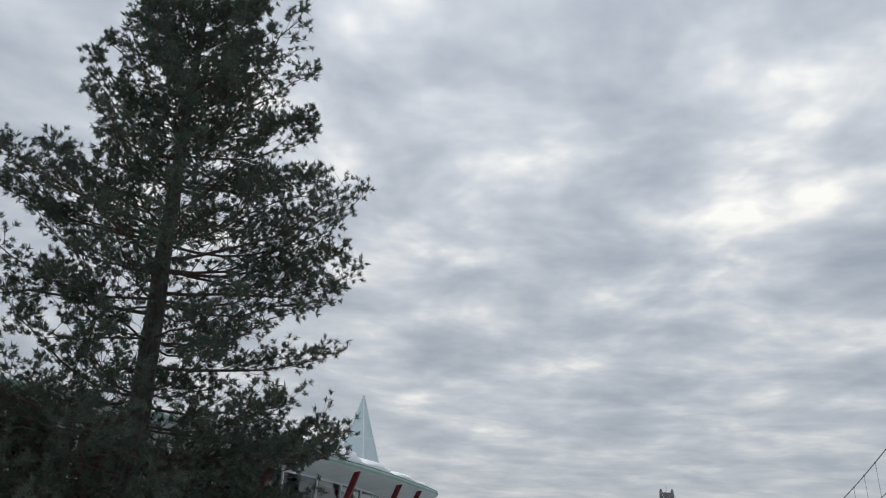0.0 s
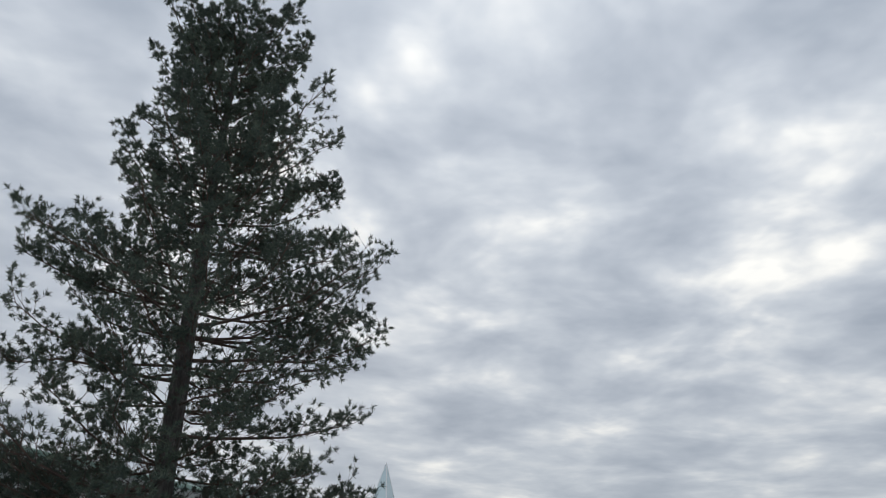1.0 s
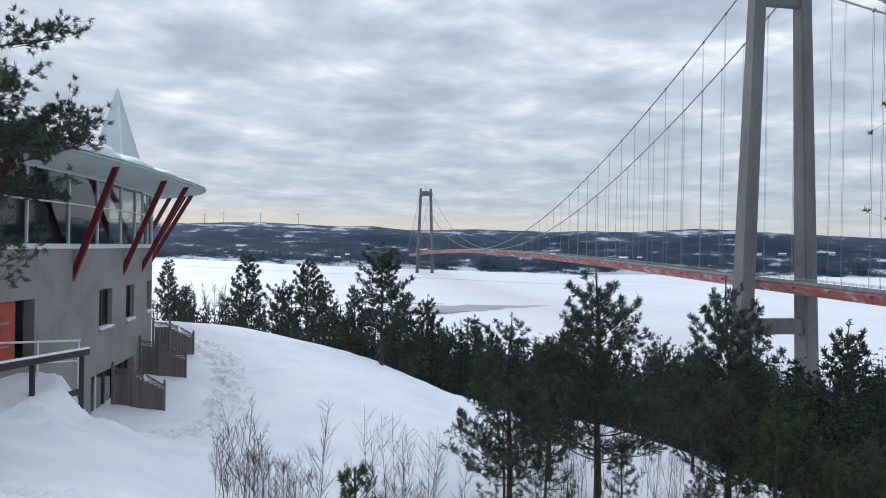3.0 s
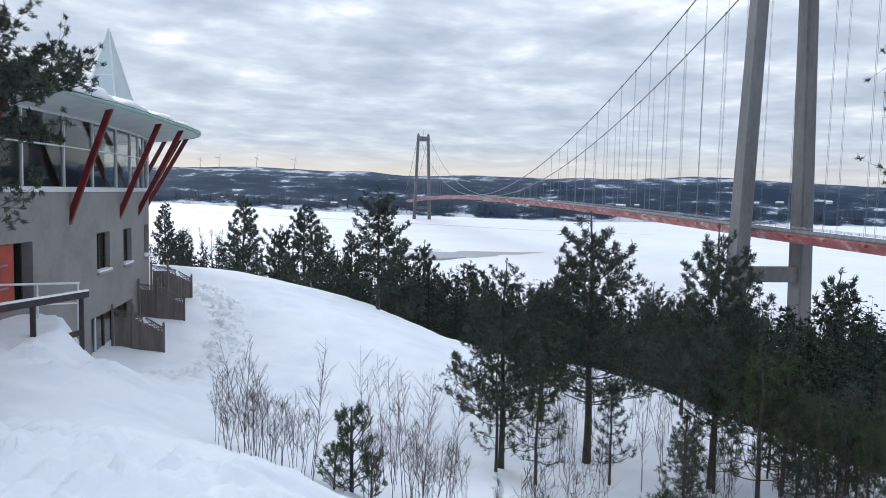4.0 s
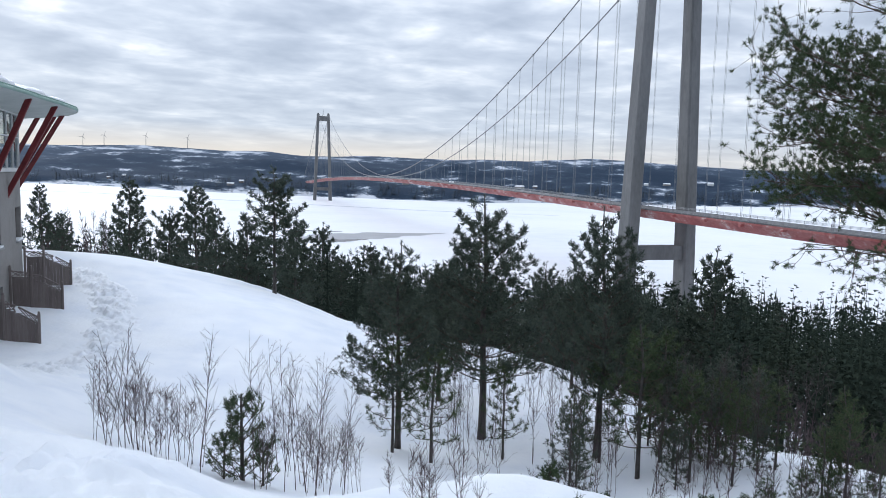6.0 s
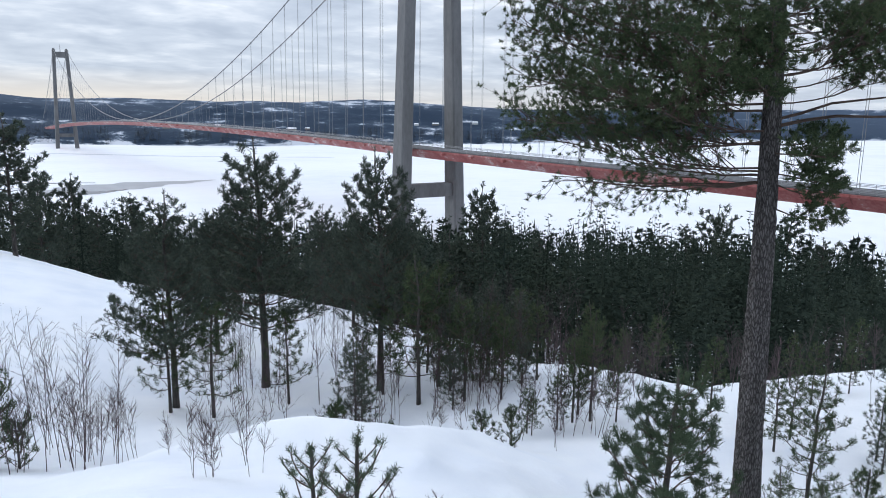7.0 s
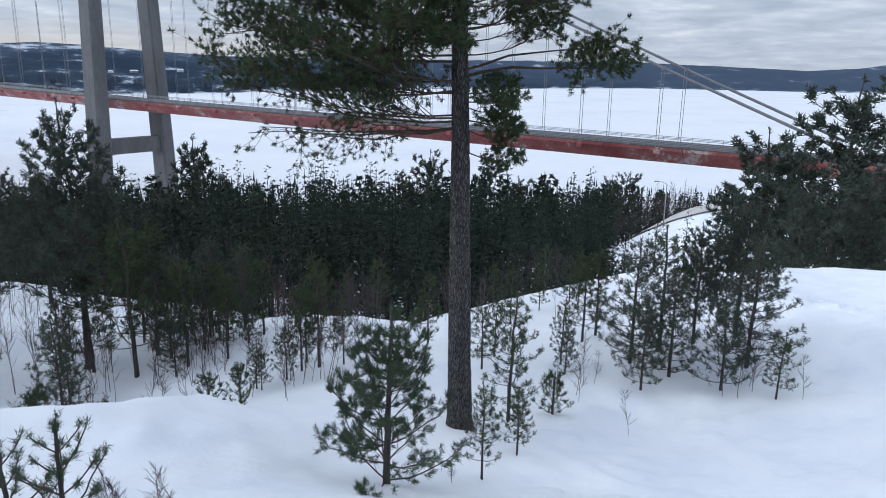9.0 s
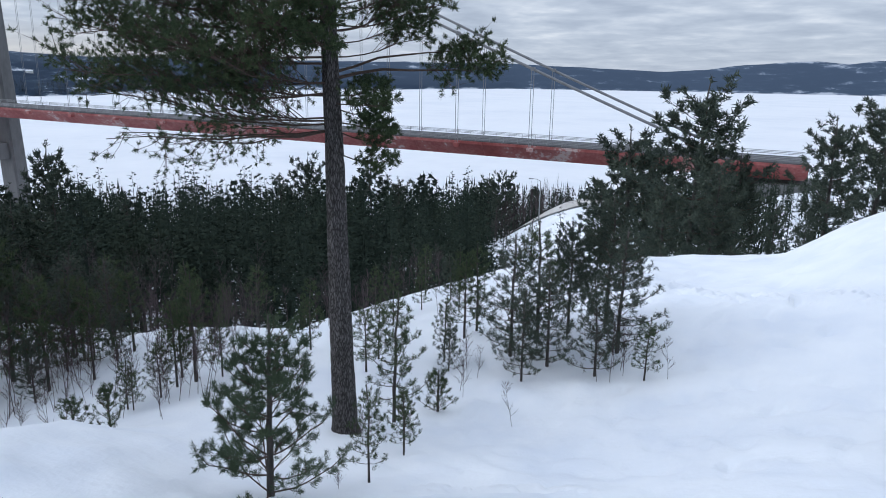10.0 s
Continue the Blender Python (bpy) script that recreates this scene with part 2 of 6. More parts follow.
# ---- mesh helpers ----
class Build:
    """Gathers vertices and faces for one mesh."""

    def __init__(self):
        self.v, self.f, self.n = [], [], 0

    def add(self, verts, faces):
        self.v.append(np.asarray(verts, float).reshape(-1, 3))
        self.f.extend([tuple(i + self.n for i in f) for f in faces])
        self.n += len(self.v[-1])
        return self

    def box(self, lo, hi, m=None):
        (a, b, c), (d, e, f) = lo, hi
        p = np.array([(a, b, c), (d, b, c), (d, e, c), (a, e, c), (a, b, f), (d, b, f), (d, e, f), (a, e, f)], float)
        if m is not None:
            p = np.array([m @ Vector(q) for q in p])
        return self.add(p, [(0, 3, 2, 1), (4, 5, 6, 7), (0, 1, 5, 4), (1, 2, 6, 5), (2, 3, 7, 6), (3, 0, 4, 7)])

    def tube(self, pts, radii, sides=6, cap=True):
        """A tapered tube along points."""
        pts = np.asarray(pts, float)
        k = len(pts)
        radii = np.broadcast_to(np.asarray(radii, float), (k,))
        d = np.gradient(pts, axis=0)
        d /= np.linalg.norm(d, axis=1)[:, None] + 1e-12
        ref = np.where(np.abs(d[:, 2:3]) > 0.9, [[1.0, 0, 0]], [[0, 0, 1.0]])
        a = np.cross(d, ref)
        a /= np.linalg.norm(a, axis=1)[:, None] + 1e-12
        b = np.cross(d, a)
        ang = np.arange(sides) * 2 * np.pi / sides
        ring = pts[:, None] + radii[:, None, None] * (np.cos(ang)[None, :, None] * a[:, None] + np.sin(ang)[None, :, None] * b[:, None])
        faces = [(i * sides + j, i * sides + (j + 1) % sides, (i + 1) * sides + (j + 1) % sides, (i + 1) * sides + j) for i in range(k - 1) for j in range(sides)]
        if cap:
            faces += [tuple(range(sides))[::-1], tuple((k - 1) * sides + j for j in range(sides))]
        return self.add(ring, faces)

    def beam(self, a, b, w, h, up=(0, 0, 1)):
        """A rectangular bar from a to b, w wide and h high."""
        a, b = Vector(a), Vector(b)
        d = (b - a).normalized()
        s = d.cross(Vector(up)).normalized()
        u = s.cross(d)
        p = [q + s * (x * w / 2) + u * (y * h / 2) for q in (a, b) for x, y in ((-1, -1), (1, -1), (1, 1), (-1, 1))]
        return self.add([tuple(q) for q in p], [(0, 1, 2, 3), (7, 6, 5, 4), (0, 4, 5, 1), (1, 5, 6, 2), (2, 6, 7, 3), (3, 7, 4, 0)])

    def mesh(self, name, mat, smooth=False):
        me = bpy.data.meshes.new(name)
        me.from_pydata(np.concatenate(self.v).tolist() if self.v else [], [], self.f)
        me.materials.append(mat)
        if smooth:
            me.polygons.foreach_set("use_smooth", [True] * len(me.polygons))
        me.update()
        return me


def tri_mesh(name, verts, tris, mat):
    """A large triangle mesh straight from arrays."""
    me = bpy.data.meshes.new(name)
    me.vertices.add(len(verts))
    me.vertices.foreach_set("co", np.asarray(verts, np.float32).ravel())
    me.loops.add(tris.size)
    me.loops.foreach_set("vertex_index", np.asarray(tris, np.int32).ravel())
    me.polygons.add(len(tris))
    me.polygons.foreach_set("loop_start", np.arange(0, tris.size, 3, dtype=np.int32))
    me.polygons.foreach_set("loop_total", np.full(len(tris), 3, np.int32))
    me.materials.append(mat)
    me.update()
    me.validate()
    return me


def thing(name, label, category, group="", kind="", at=(0, 0, 0), turn=0.0):
    ob = new(name)
    ob.location, ob.rotation_euler = at, (0, 0, turn)
    ob.empty_display_size = 0.2
    return tagged(ob, label, category, group, kind)


def part(name, b, mat, parent, label="", smooth=False):
    me = b.mesh(name, mat, smooth) if isinstance(b, Build) else b
    ob = new(name, me)
    ob.parent = parent
    return tagged(ob, label) if label else ob


def bevelled(b, width, segments=2):
    """The same mesh with softened edges."""
    me = bpy.data.meshes.new("tmp")
    me.from_pydata(np.concatenate(b.v).tolist(), [], b.f)
    bm = bmesh.new()
    bm.from_mesh(me)
    bmesh.ops.recalc_face_normals(bm, faces=bm.faces)
    bmesh.ops.bevel(bm, geom=list(bm.edges), offset=width, segments=segments, affect="EDGES", profile=0.6)
    out = Build()
    bm.verts.index_update()
    out.add([tuple(v.co) for v in bm.verts], [tuple(v.index for v in f.verts) for f in bm.faces])
    bm.free()
    bpy.data.meshes.remove(me)
    return out

# ---- ground: one sheet from the hill top to the far hills, and the frozen bay ----
AZ = [-60, -35, -8, 10, 30, 50, 70, 90, 110, 140, 240]
RAD = [0, 5, 9, 13, 18, 24, 32, 42, 65, 110, 190, 320]
FALL = {  # heights along each bearing, at the radii above
    -35: "55.1 54.6 54.0 53.6 53.3 53.0 53.0 53.0 50 40 20 -4",
    -8: "55.1 54.3 53.7 53.1 52.7 51.2 51.6 52.6 48.5 38 18 -4",
    10: "55.1 54.1 53.2 51.3 50.4 50.3 50.6 50.0 45 34 15 -4",
    30: "55.1 53.8 52.4 50.6 49.4 48.8 48.6 45.5 40 31 13 -4",
    50: "55.1 53.5 51.9 50.8 50.0 48.7 46.5 43.0 37 28 12 -4",
    70: "55.1 53.3 51.4 50.6 50.1 48.9 46.0 42.5 36.5 28 12 -4",
    90: "55.1 53.4 51.5 50.6 50.9 50.4 48.8 46.0 41 33 22 -2",
    110: "55.1 53.7 52.3 51.7 51.5 51.6 51.3 49.8 46 41 38 34",
}
FALL = {a: [float(q) for q in s.split()] for a, s in FALL.items()}
FALL[-60], FALL[140], FALL[240] = FALL[-35], FALL[110], FALL[-35]
TABLE = np.array([FALL[a] for a in AZ])


def smooth_interp(x, xs, rows):
    """Smooth interpolation (monotone-ish cubic) of rows along xs at x, for arrays."""
    xs = np.asarray(xs, float)
    m = np.gradient(rows, xs, axis=0)
    x = np.clip(x, xs[0], xs[-1])
    i = np.clip(np.searchsorted(xs, x) - 1, 0, len(xs) - 2)
    h = xs[i + 1] - xs[i]
    t = (x - xs[i]) / h
    sh = (-1,) + (1,) * (rows.ndim - 1)
    h, t = h.reshape(sh), t.reshape(sh)
    return (2 * t**3 - 3 * t**2 + 1) * rows[i] + (t**3 - 2 * t**2 + t) * h * m[i] + (-2 * t**3 + 3 * t**2) * rows[i + 1] + (t**3 - t**2) * h * m[i + 1]


WAVES = {}


def wave_noise(x, y, scale, seed, octaves=4):
    """Cheap smooth noise from sums of turned waves, about -1 to 1."""
    if seed not in WAVES:
        r = np.random.RandomState(seed)
        WAVES[seed] = [(r.uniform(0, np.pi), r.uniform(0, 6.28), r.uniform(0, 6.28), r.uniform(0.7, 1.4)) for _ in range(25)]
    out, amp, tot = 0.0, 1.0, 0.0
    for o in range(octaves):
        k, acc = 2**o / scale, 0.0
        for a, p, p2, w in WAVES[seed][o * 5 : o * 5 + 5]:
            q, ca, sa = k * w, math.cos(a), math.sin(a)
            acc = acc + np.sin(q * (x * ca + y * sa) + p + 1.3 * np.sin(q * 0.6 * (y * ca - x * sa) + p2))
        out, tot, amp = out + amp * acc / 2.6, tot + amp, amp * 0.5
    return out / tot


# bearings by the first camera fit, and where the refitted view needs them
FIRST_BEARINGS, VIEW_BEARINGS = [-60, -12, 4, 20, 36, 52, 68, 84, 100, 118, 240], [-61.4, -12.97, 3.31, 19.64, 35.96, 52.30, 68.67, 84.96, 101.32, 119.5, 240]


def refit_bearing(b):
    """The bearing that fits the refitted camera's view, for one placed by the first fit."""
    return np.interp(b, FIRST_BEARINGS, VIEW_BEARINGS)


def lift(b):
    """Degrees by which things on a refitted bearing are raised to fit the camera's view."""
    return np.interp(b, [-12, -4, 4, 12, 20, 28, 36, 44, 52, 60, 76, 84, 92, 100], LIFT)


LIFT = [0.27, 0.18, 0.09, 0.03, -0.03, -0.09, -0.16, -0.21, -0.16, -0.12, -0.08, 0.0, 0.1, 0.16]


def hill(a, r, a0, wa, r0, wr, h):
    return h * np.exp(-(((a - a0) / wa) ** 2) - (((r - r0) / wr) ** 2))


SHORE_AT, SHORE = [-40, -3.3, 5, 11.3, 16.7, 27.7, 35.4, 47.8, 60, 72, 81, 93, 106], [2900, 2620, 1990, 1806, 1702, 1560, 1740, 1930, 2600, 3400, 4350, 4450, 4480]
RIDGE_AT = [-30, -3.2, 2.1, 7.7, 11.3, 14, 19.9, 25.8, 28, 31.9, 36.7, 39.5, 45.7, 49.5, 60, 72, 81, 85, 87.4, 92.4, 95.2, 97.1, 100.8, 102.6, 104.4, 106.3, 125]
RIDGE = [1.5, 1.53, 1.75, 1.56, 1.59, 1.32, 1.5, 1.36, 1.46, 1.41, 1.72, 1.62, 1.25, 1.08, 1.1, 1.2, 1.16, 1.01, 0.91, 0.73, 0.88, 1.19, 1.49, 1.54, 1.39, 1.58, 1.6]


def far_land(x, y):
    """Land beyond the bay: shore line and low wooded hills."""
    r, a = np.hypot(x, y), np.degrees(np.arctan2(x, y))
    shore = np.interp(a, SHORE_AT, SHORE) + 25 * wave_noise(x, y, 160, 5, 3)
    back = np.interp(a, [-40, 50, 80, 120], [4100, 4100, 4800, 4800])
    crest = 56.75 + back * np.tan(np.radians(np.interp(a, RIDGE_AT, RIDGE) + 0.03 * wave_noise(np.radians(a) * 4000, 0 * a, 45, 15, 3)))
    u = np.clip((r - shore) / (back - shore), 0, 1.3)
    rise = np.where(u < 1, 0.10 * (1 - np.exp(-u * 40)) + 0.90 * u**1.35, 1 - 0.35 * (u - 1))
    fore = hill(a, r, 26.0, 2.0, 2700, 200, 46) + hill(a, r, 12, 5, 2900, 200, 34) + hill(a, r, 41, 6, 3000, 250, 40) + hill(a, r, 1, 6, 3300, 220, 30)
    bumps = 7 * wave_noise(x, y, 190, 8, 5) * np.clip(u * 3, 0, 1) * np.clip((0.95 - u) * 6, 0, 1)
    isle = hill(a, r, 95.3, 2.3, 2230, 110, 20)
    return np.where(r > shore, -6 + 10 * (1 - np.exp(-np.maximum(r - shore, 0) / 30)) + (crest - 4) * rise + (fore + bumps) * (u < 1), -6 - np.minimum((shore - r) * 0.1, 10) + isle)


def land(x, y, detail=True):
    x, y = np.asarray(x, float), np.asarray(y, float)
    r, a = np.hypot(x, y), np.degrees(np.arctan2(x, y))
    view_az = np.where(a < -120, a + 360, a)
    a = np.interp(view_az, VIEW_BEARINGS, FIRST_BEARINGS)
    aa = np.clip(np.ravel(a), AZ[0], AZ[-1])
    rows = smooth_interp(aa, AZ, TABLE)
    rr = np.clip(np.ravel(r), 0, RAD[-1])
    i = np.clip(np.searchsorted(RAD, rr) - 1, 0, len(RAD) - 2)
    xs = np.array(RAD, float)
    m = np.gradient(rows, xs, axis=1)
    k = np.arange(len(rr))
    h = xs[i + 1] - xs[i]
    t = (rr - xs[i]) / h
    z = (2 * t**3 - 3 * t**2 + 1) * rows[k, i] + (t**3 - 2 * t**2 + t) * h * m[k, i] + (-2 * t**3 + 3 * t**2) * rows[k, i + 1] + (t**3 - t**2) * h * m[k, i + 1]
    z = z.reshape(x.shape)
    # the near hill runs on to the south, behind the bridge's end
    south = np.clip((a - 95) / 30, 0, 1)
    z = np.where(r > 320, z - np.minimum((r - 320) * (0.2 - 0.17 * south), 30 + 10 * south), z)
    if detail:
        near = np.exp(-((r / 60) ** 2))
        z = z + near * (0.16 * wave_noise(x, y, 1.6, 3, 4) + 0.03 * wave_noise(x, y, 0.3, 4, 3)) * np.clip(r / 3, 0, 1)
        z = z + (1 - near) * 1.5 * wave_noise(x, y, 25, 6, 3) * np.clip((340 - r) / 100, 0, 1)
        # ploughed-up heaps of snow along the edge of the hill top
        lumps = 0.55 * np.clip(0.5 + wave_noise(x, y, 0.34, 12, 3), 0, 1.2) + 0.42 * np.abs(wave_noise(x, y, 0.13, 14, 3)) + 0.16 * np.abs(wave_noise(x, y, 0.06, 16, 2))
        rim = np.exp(-(((r - 7.6) / 2.2) ** 2)) * np.exp(-(((a + 8) / 16) ** 2))
        rim = rim + 0.8 * np.exp(-(((r - 17.5) / 2.2) ** 2)) * np.exp(-(((a + 9) / 5) ** 2))
        z = z + rim * (0.55 * lumps - 0.12)
        # trampled traces and hummocks on the open slope to the south
        south_slope = np.exp(-(((a - 102) / 13) ** 2)) * np.clip((r - 8) / 4, 0, 1) * np.clip((34 - r) / 8, 0, 1)
        z = z - south_slope * 0.22 * np.clip(wave_noise(x, y, 0.22, 19, 3) - 0.1, 0, 1)
        z = z + np.exp(-(((a - 84) / 16) ** 2)) * np.exp(-(((r - 15) / 6) ** 2)) * 0.16 * np.abs(wave_noise(x, y, 0.35, 23, 3))
    # low crest before the forest, and the rise to the south
    z = z + 0.85 * np.exp(-(((a - 79) / 8.5) ** 2) - (((r - 23.5) / 4.5) ** 2)) + 1.2 * np.exp(-(((a - 110) / 6) ** 2) - (((r - 28) / 9) ** 2))
    # snow on the terrace behind the handrail
    z = z + (53.2 - z) * np.clip(1.6 * np.exp(-(((a + 13.2) / 4.6) ** 4) - (((r - 20.2) / 1.9) ** 4)), 0, 1)
    # knoll that carries the bend of the road
    z = z + 8.0 * np.exp(-(((a - 86) / 6.0) ** 2) - (((r - 108) / 24) ** 2))
    fade = np.exp(-((r / 130) ** 2))
    z = z + fade * (0.0175 * (z - 56.75) + r * np.radians(lift(view_az)))
    # the crest behind which the forest stands, and the bank before the hollow with the young trees
    rc, up = np.interp(view_az, CREST_AT, CREST_R), np.interp(view_az, CREST_AT, CREST_LIFT)
    t = np.clip((r / rc - 0.6) / 0.4, 0, 1)
    z = z + np.where(r < rc, up * t * t * (3 - 2 * t), (up - 0.2 * np.clip(r - rc, 0, 12)) * np.exp(-(((r - rc) / 45) ** 2)))
    z = z + hill(view_az, r, 14.5, 6, 8.6, 2.6, -0.34)
    along_bank = np.exp(-(((view_az - 38) / 16) ** 4))
    edge = 10.8 + 0.8 * wave_noise(x, y, 0.9, 61, 3)
    z = z + along_bank * (BANK * (1 + 0.2 * wave_noise(x, y, 0.6, 63, 3)) * np.exp(-(((r - edge) / 1.3) ** 2)) - HOLLOW * np.exp(-(((r - edge - 2.9) / 1.6) ** 2)))
    if r.max() < 900:
        return z
    return np.where(r > 900, far_land(x, y), np.maximum(z, -12))


BANK, HOLLOW = 0.66, 0.30
CREST_AT = [-29.5, -4.3, 1.4, 6.6, 12.0, 17.7, 24.3, 30.0, 35.3, 40.6, 46.8, 52.6, 56.4, 60.5, 65.7, 67.8, 72.4, 76.3, 79.9, 84.1, 90.6, 93.2, 102.5, 108.1, 124.8]
CREST_R = np.interp(CREST_AT, [-5, 10, 20, 30, 40, 50, 60, 66, 72, 79, 90, 100, 110], [40, 42, 36, 31, 27, 23, 20, 19, 21, 23.5, 27, 33, 40])
CREST_LIFT = np.zeros(len(CREST_AT))
_down = np.radians([5.7, 5.67, 6.35, 7.63, 9.17, 11.65, 13.1, 13.6, 14.5, 16.0, 17.4, 18.7, 18.6, 18.8, 19.5, 18.6, 17.3, 16.1, 15.1, 14.4, 13.6, 12.9, 11.7, 8.7, 8.0])
CREST_LIFT = 56.75 - CREST_R * np.tan(_down) - land(CREST_R * np.sin(np.radians(CREST_AT)), CREST_R * np.cos(np.radians(CREST_AT)), False)


def ground_z(x, y):
    return float(land(np.array([x]), np.array([y]))[0])


def make_ground():
    az = np.concatenate([np.arange(-45, 118, 0.45), np.arange(118, 315, 4.0)])
    r = np.concatenate([[0.0], np.geomspace(1.2, 60, 270), np.geomspace(62, 900, 56), np.geomspace(930, 4900, 90)])
    A, R = np.meshgrid(np.radians(az), r, indexing="ij")
    X, Y = R * np.sin(A), R * np.cos(A)
    Z = land(X, Y)
    na, nr = A.shape
    idx = np.arange(na * nr).reshape(na, nr)
    nxt = np.roll(idx, -1, axis=0)
    q = np.stack([idx[:, :-1], idx[:, 1:], nxt[:, 1:], nxt[:, :-1]], -1).reshape(-1, 4)
    tris = np.concatenate([q[:, [0, 1, 2]], q[:, [0, 2, 3]]])[:, ::-1]
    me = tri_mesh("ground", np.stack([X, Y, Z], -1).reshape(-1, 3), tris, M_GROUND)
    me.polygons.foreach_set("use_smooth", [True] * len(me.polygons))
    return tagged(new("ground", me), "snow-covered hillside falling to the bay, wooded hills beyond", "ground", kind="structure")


def ground_material():
    """Snow on the near hill; beyond the bay dark forest with snowy clearings, haze of distance painted in as blue."""
    m = bpy.data.materials.new("snow_and_far_forest")
    m.use_nodes = True
    nt = m.node_tree
    b = nt.nodes["Principled BSDF"]
    b.inputs["Roughness"].default_value = 0.9
    b.inputs["Specular IOR Level"].default_value = 0.02
    tc = nt.nodes.new("ShaderNodeTexCoord")
    sep = nt.nodes.new("ShaderNodeSeparateXYZ")
    link(nt, tc, "Object", sep, 0)
    ln = nt.nodes.new("ShaderNodeVectorMath")
    ln.operation = "LENGTH"
    link(nt, tc, "Object", ln, 0)
    is_far = math_node(nt, "MULTIPLY", math_node(nt, "SUBTRACT", ln.outputs["Value"], 900.0), 0.01, True)
    # snow
    s1 = node(nt, "ShaderNodeTexNoise", Scale=0.6, Detail=6.0)
    link(nt, tc, "Object", s1, 0)
    snow = ramp(nt, tones((0.76, 0.80, 0.87), (0.82, 0.85, 0.90), (0.86, 0.885, 0.92)))
    link(nt, s1, 0, snow, 0)
    # forest with clearings
    # pattern laid out by direction, stretched along sight lines to fit the camera's view
    way = nt.nodes.new("ShaderNodeVectorMath")
    way.operation = "NORMALIZE"
    link(nt, tc, "Object", way, 0)
    view_scaled = nt.nodes.new("ShaderNodeVectorMath")
    view_scaled.operation = "SCALE"
    link(nt, way, 0, view_scaled, 0)
    nt.links.new(math_node(nt, "ADD", 2600.0, math_node(nt, "MULTIPLY", ln.outputs["Value"], 0.3)), view_scaled.inputs["Scale"])
    mp = nt.nodes.new("ShaderNodeMapping")
    mp.inputs["Scale"].default_value = (1, 1, 6.0)
    link(nt, view_scaled, 0, mp, 0)
    f1 = node(nt, "ShaderNodeTexNoise", Scale=0.0085, Detail=7.0, Roughness=0.55)
    link(nt, mp, 0, f1, 0)
    f2 = node(nt, "ShaderNodeTexNoise", Scale=0.07, Detail=4.0, Roughness=0.7)
    link(nt, mp, 0, f2, 0)
    high = math_node(nt, "SUBTRACT", math_node(nt, "MAXIMUM", math_node(nt, "MULTIPLY", math_node(nt, "SUBTRACT", sep.outputs[2], 95.0), 0.0014), 0.0), math_node(nt, "MULTIPLY", math_node(nt, "MULTIPLY", math_node(nt, "SUBTRACT", sep.outputs[0], 2200.0), 0.0006, True), 0.038))
    lowl = math_node(nt, "MULTIPLY", math_node(nt, "SUBTRACT", 1.0, math_node(nt, "MULTIPLY", sep.outputs[2], 0.055), True), 0.16)
    clear = math_node(nt, "ADD", math_node(nt, "ADD", math_node(nt, "ADD", math_node(nt, "MULTIPLY", f1.outputs[0], 0.74), math_node(nt, "MULTIPLY", f2.outputs[0], 0.26)), high), lowl)
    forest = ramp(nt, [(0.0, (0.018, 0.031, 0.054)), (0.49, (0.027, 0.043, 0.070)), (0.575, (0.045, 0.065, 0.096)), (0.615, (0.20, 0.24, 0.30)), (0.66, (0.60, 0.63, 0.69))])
    nt.links.new(clear, forest.inputs[0])
    mx = nt.nodes.new("ShaderNodeMix")
    mx.data_type = "RGBA"
    nt.links.new(is_far, mx.inputs[0])
    nt.links.new(snow.outputs[0], mx.inputs[6])
    haze_mix = nt.nodes.new("ShaderNodeMix")      # distance haze put into the colour: farther woods paler and bluer
    haze_mix.data_type = "RGBA"
    nt.links.new(math_node(nt, "MULTIPLY", math_node(nt, "MULTIPLY", math_node(nt, "SUBTRACT", ln.outputs["Value"], 2600.0), 0.00045, True), 0.4), haze_mix.inputs[0])
    nt.links.new(forest.outputs[0], haze_mix.inputs[6])
    haze_mix.inputs[7].default_value = (0.13, 0.17, 0.24, 1)
    nt.links.new(haze_mix.outputs[2], mx.inputs[7])
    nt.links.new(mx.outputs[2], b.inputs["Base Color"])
    bn = node(nt, "ShaderNodeTexNoise", Scale=7.0, Detail=6.0, Roughness=0.6)
    link(nt, tc, "Object", bn, 0)
    bp = node(nt, "ShaderNodeBump", Strength=0.35, Distance=0.05)
    link(nt, bn, 0, bp, "Height")
    link(nt, bp, 0, b, "Normal")
    return m


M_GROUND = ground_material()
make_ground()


def bay_material():
    m = material("snow_on_ice", tones((0.72, 0.75, 0.81), (0.80, 0.82, 0.86), (0.84, 0.855, 0.885)), 0.006, rough=0.6)
    return m


def make_bay():
    b = Build()
    n = 96
    ring = [(4700 * math.sin(i * 2 * math.pi / n), 4700 * math.cos(i * 2 * math.pi / n), 0.0) for i in range(n)]
    b.add([(0, 0, 0.0)] + ring, [(0, 1 + (i + 1) % n, 1 + i) for i in range(n)])
    tagged(new("water", b.mesh("water", bay_material())), "frozen bay under an even sheet of snow", "frozen bay", kind="structure")


make_bay()


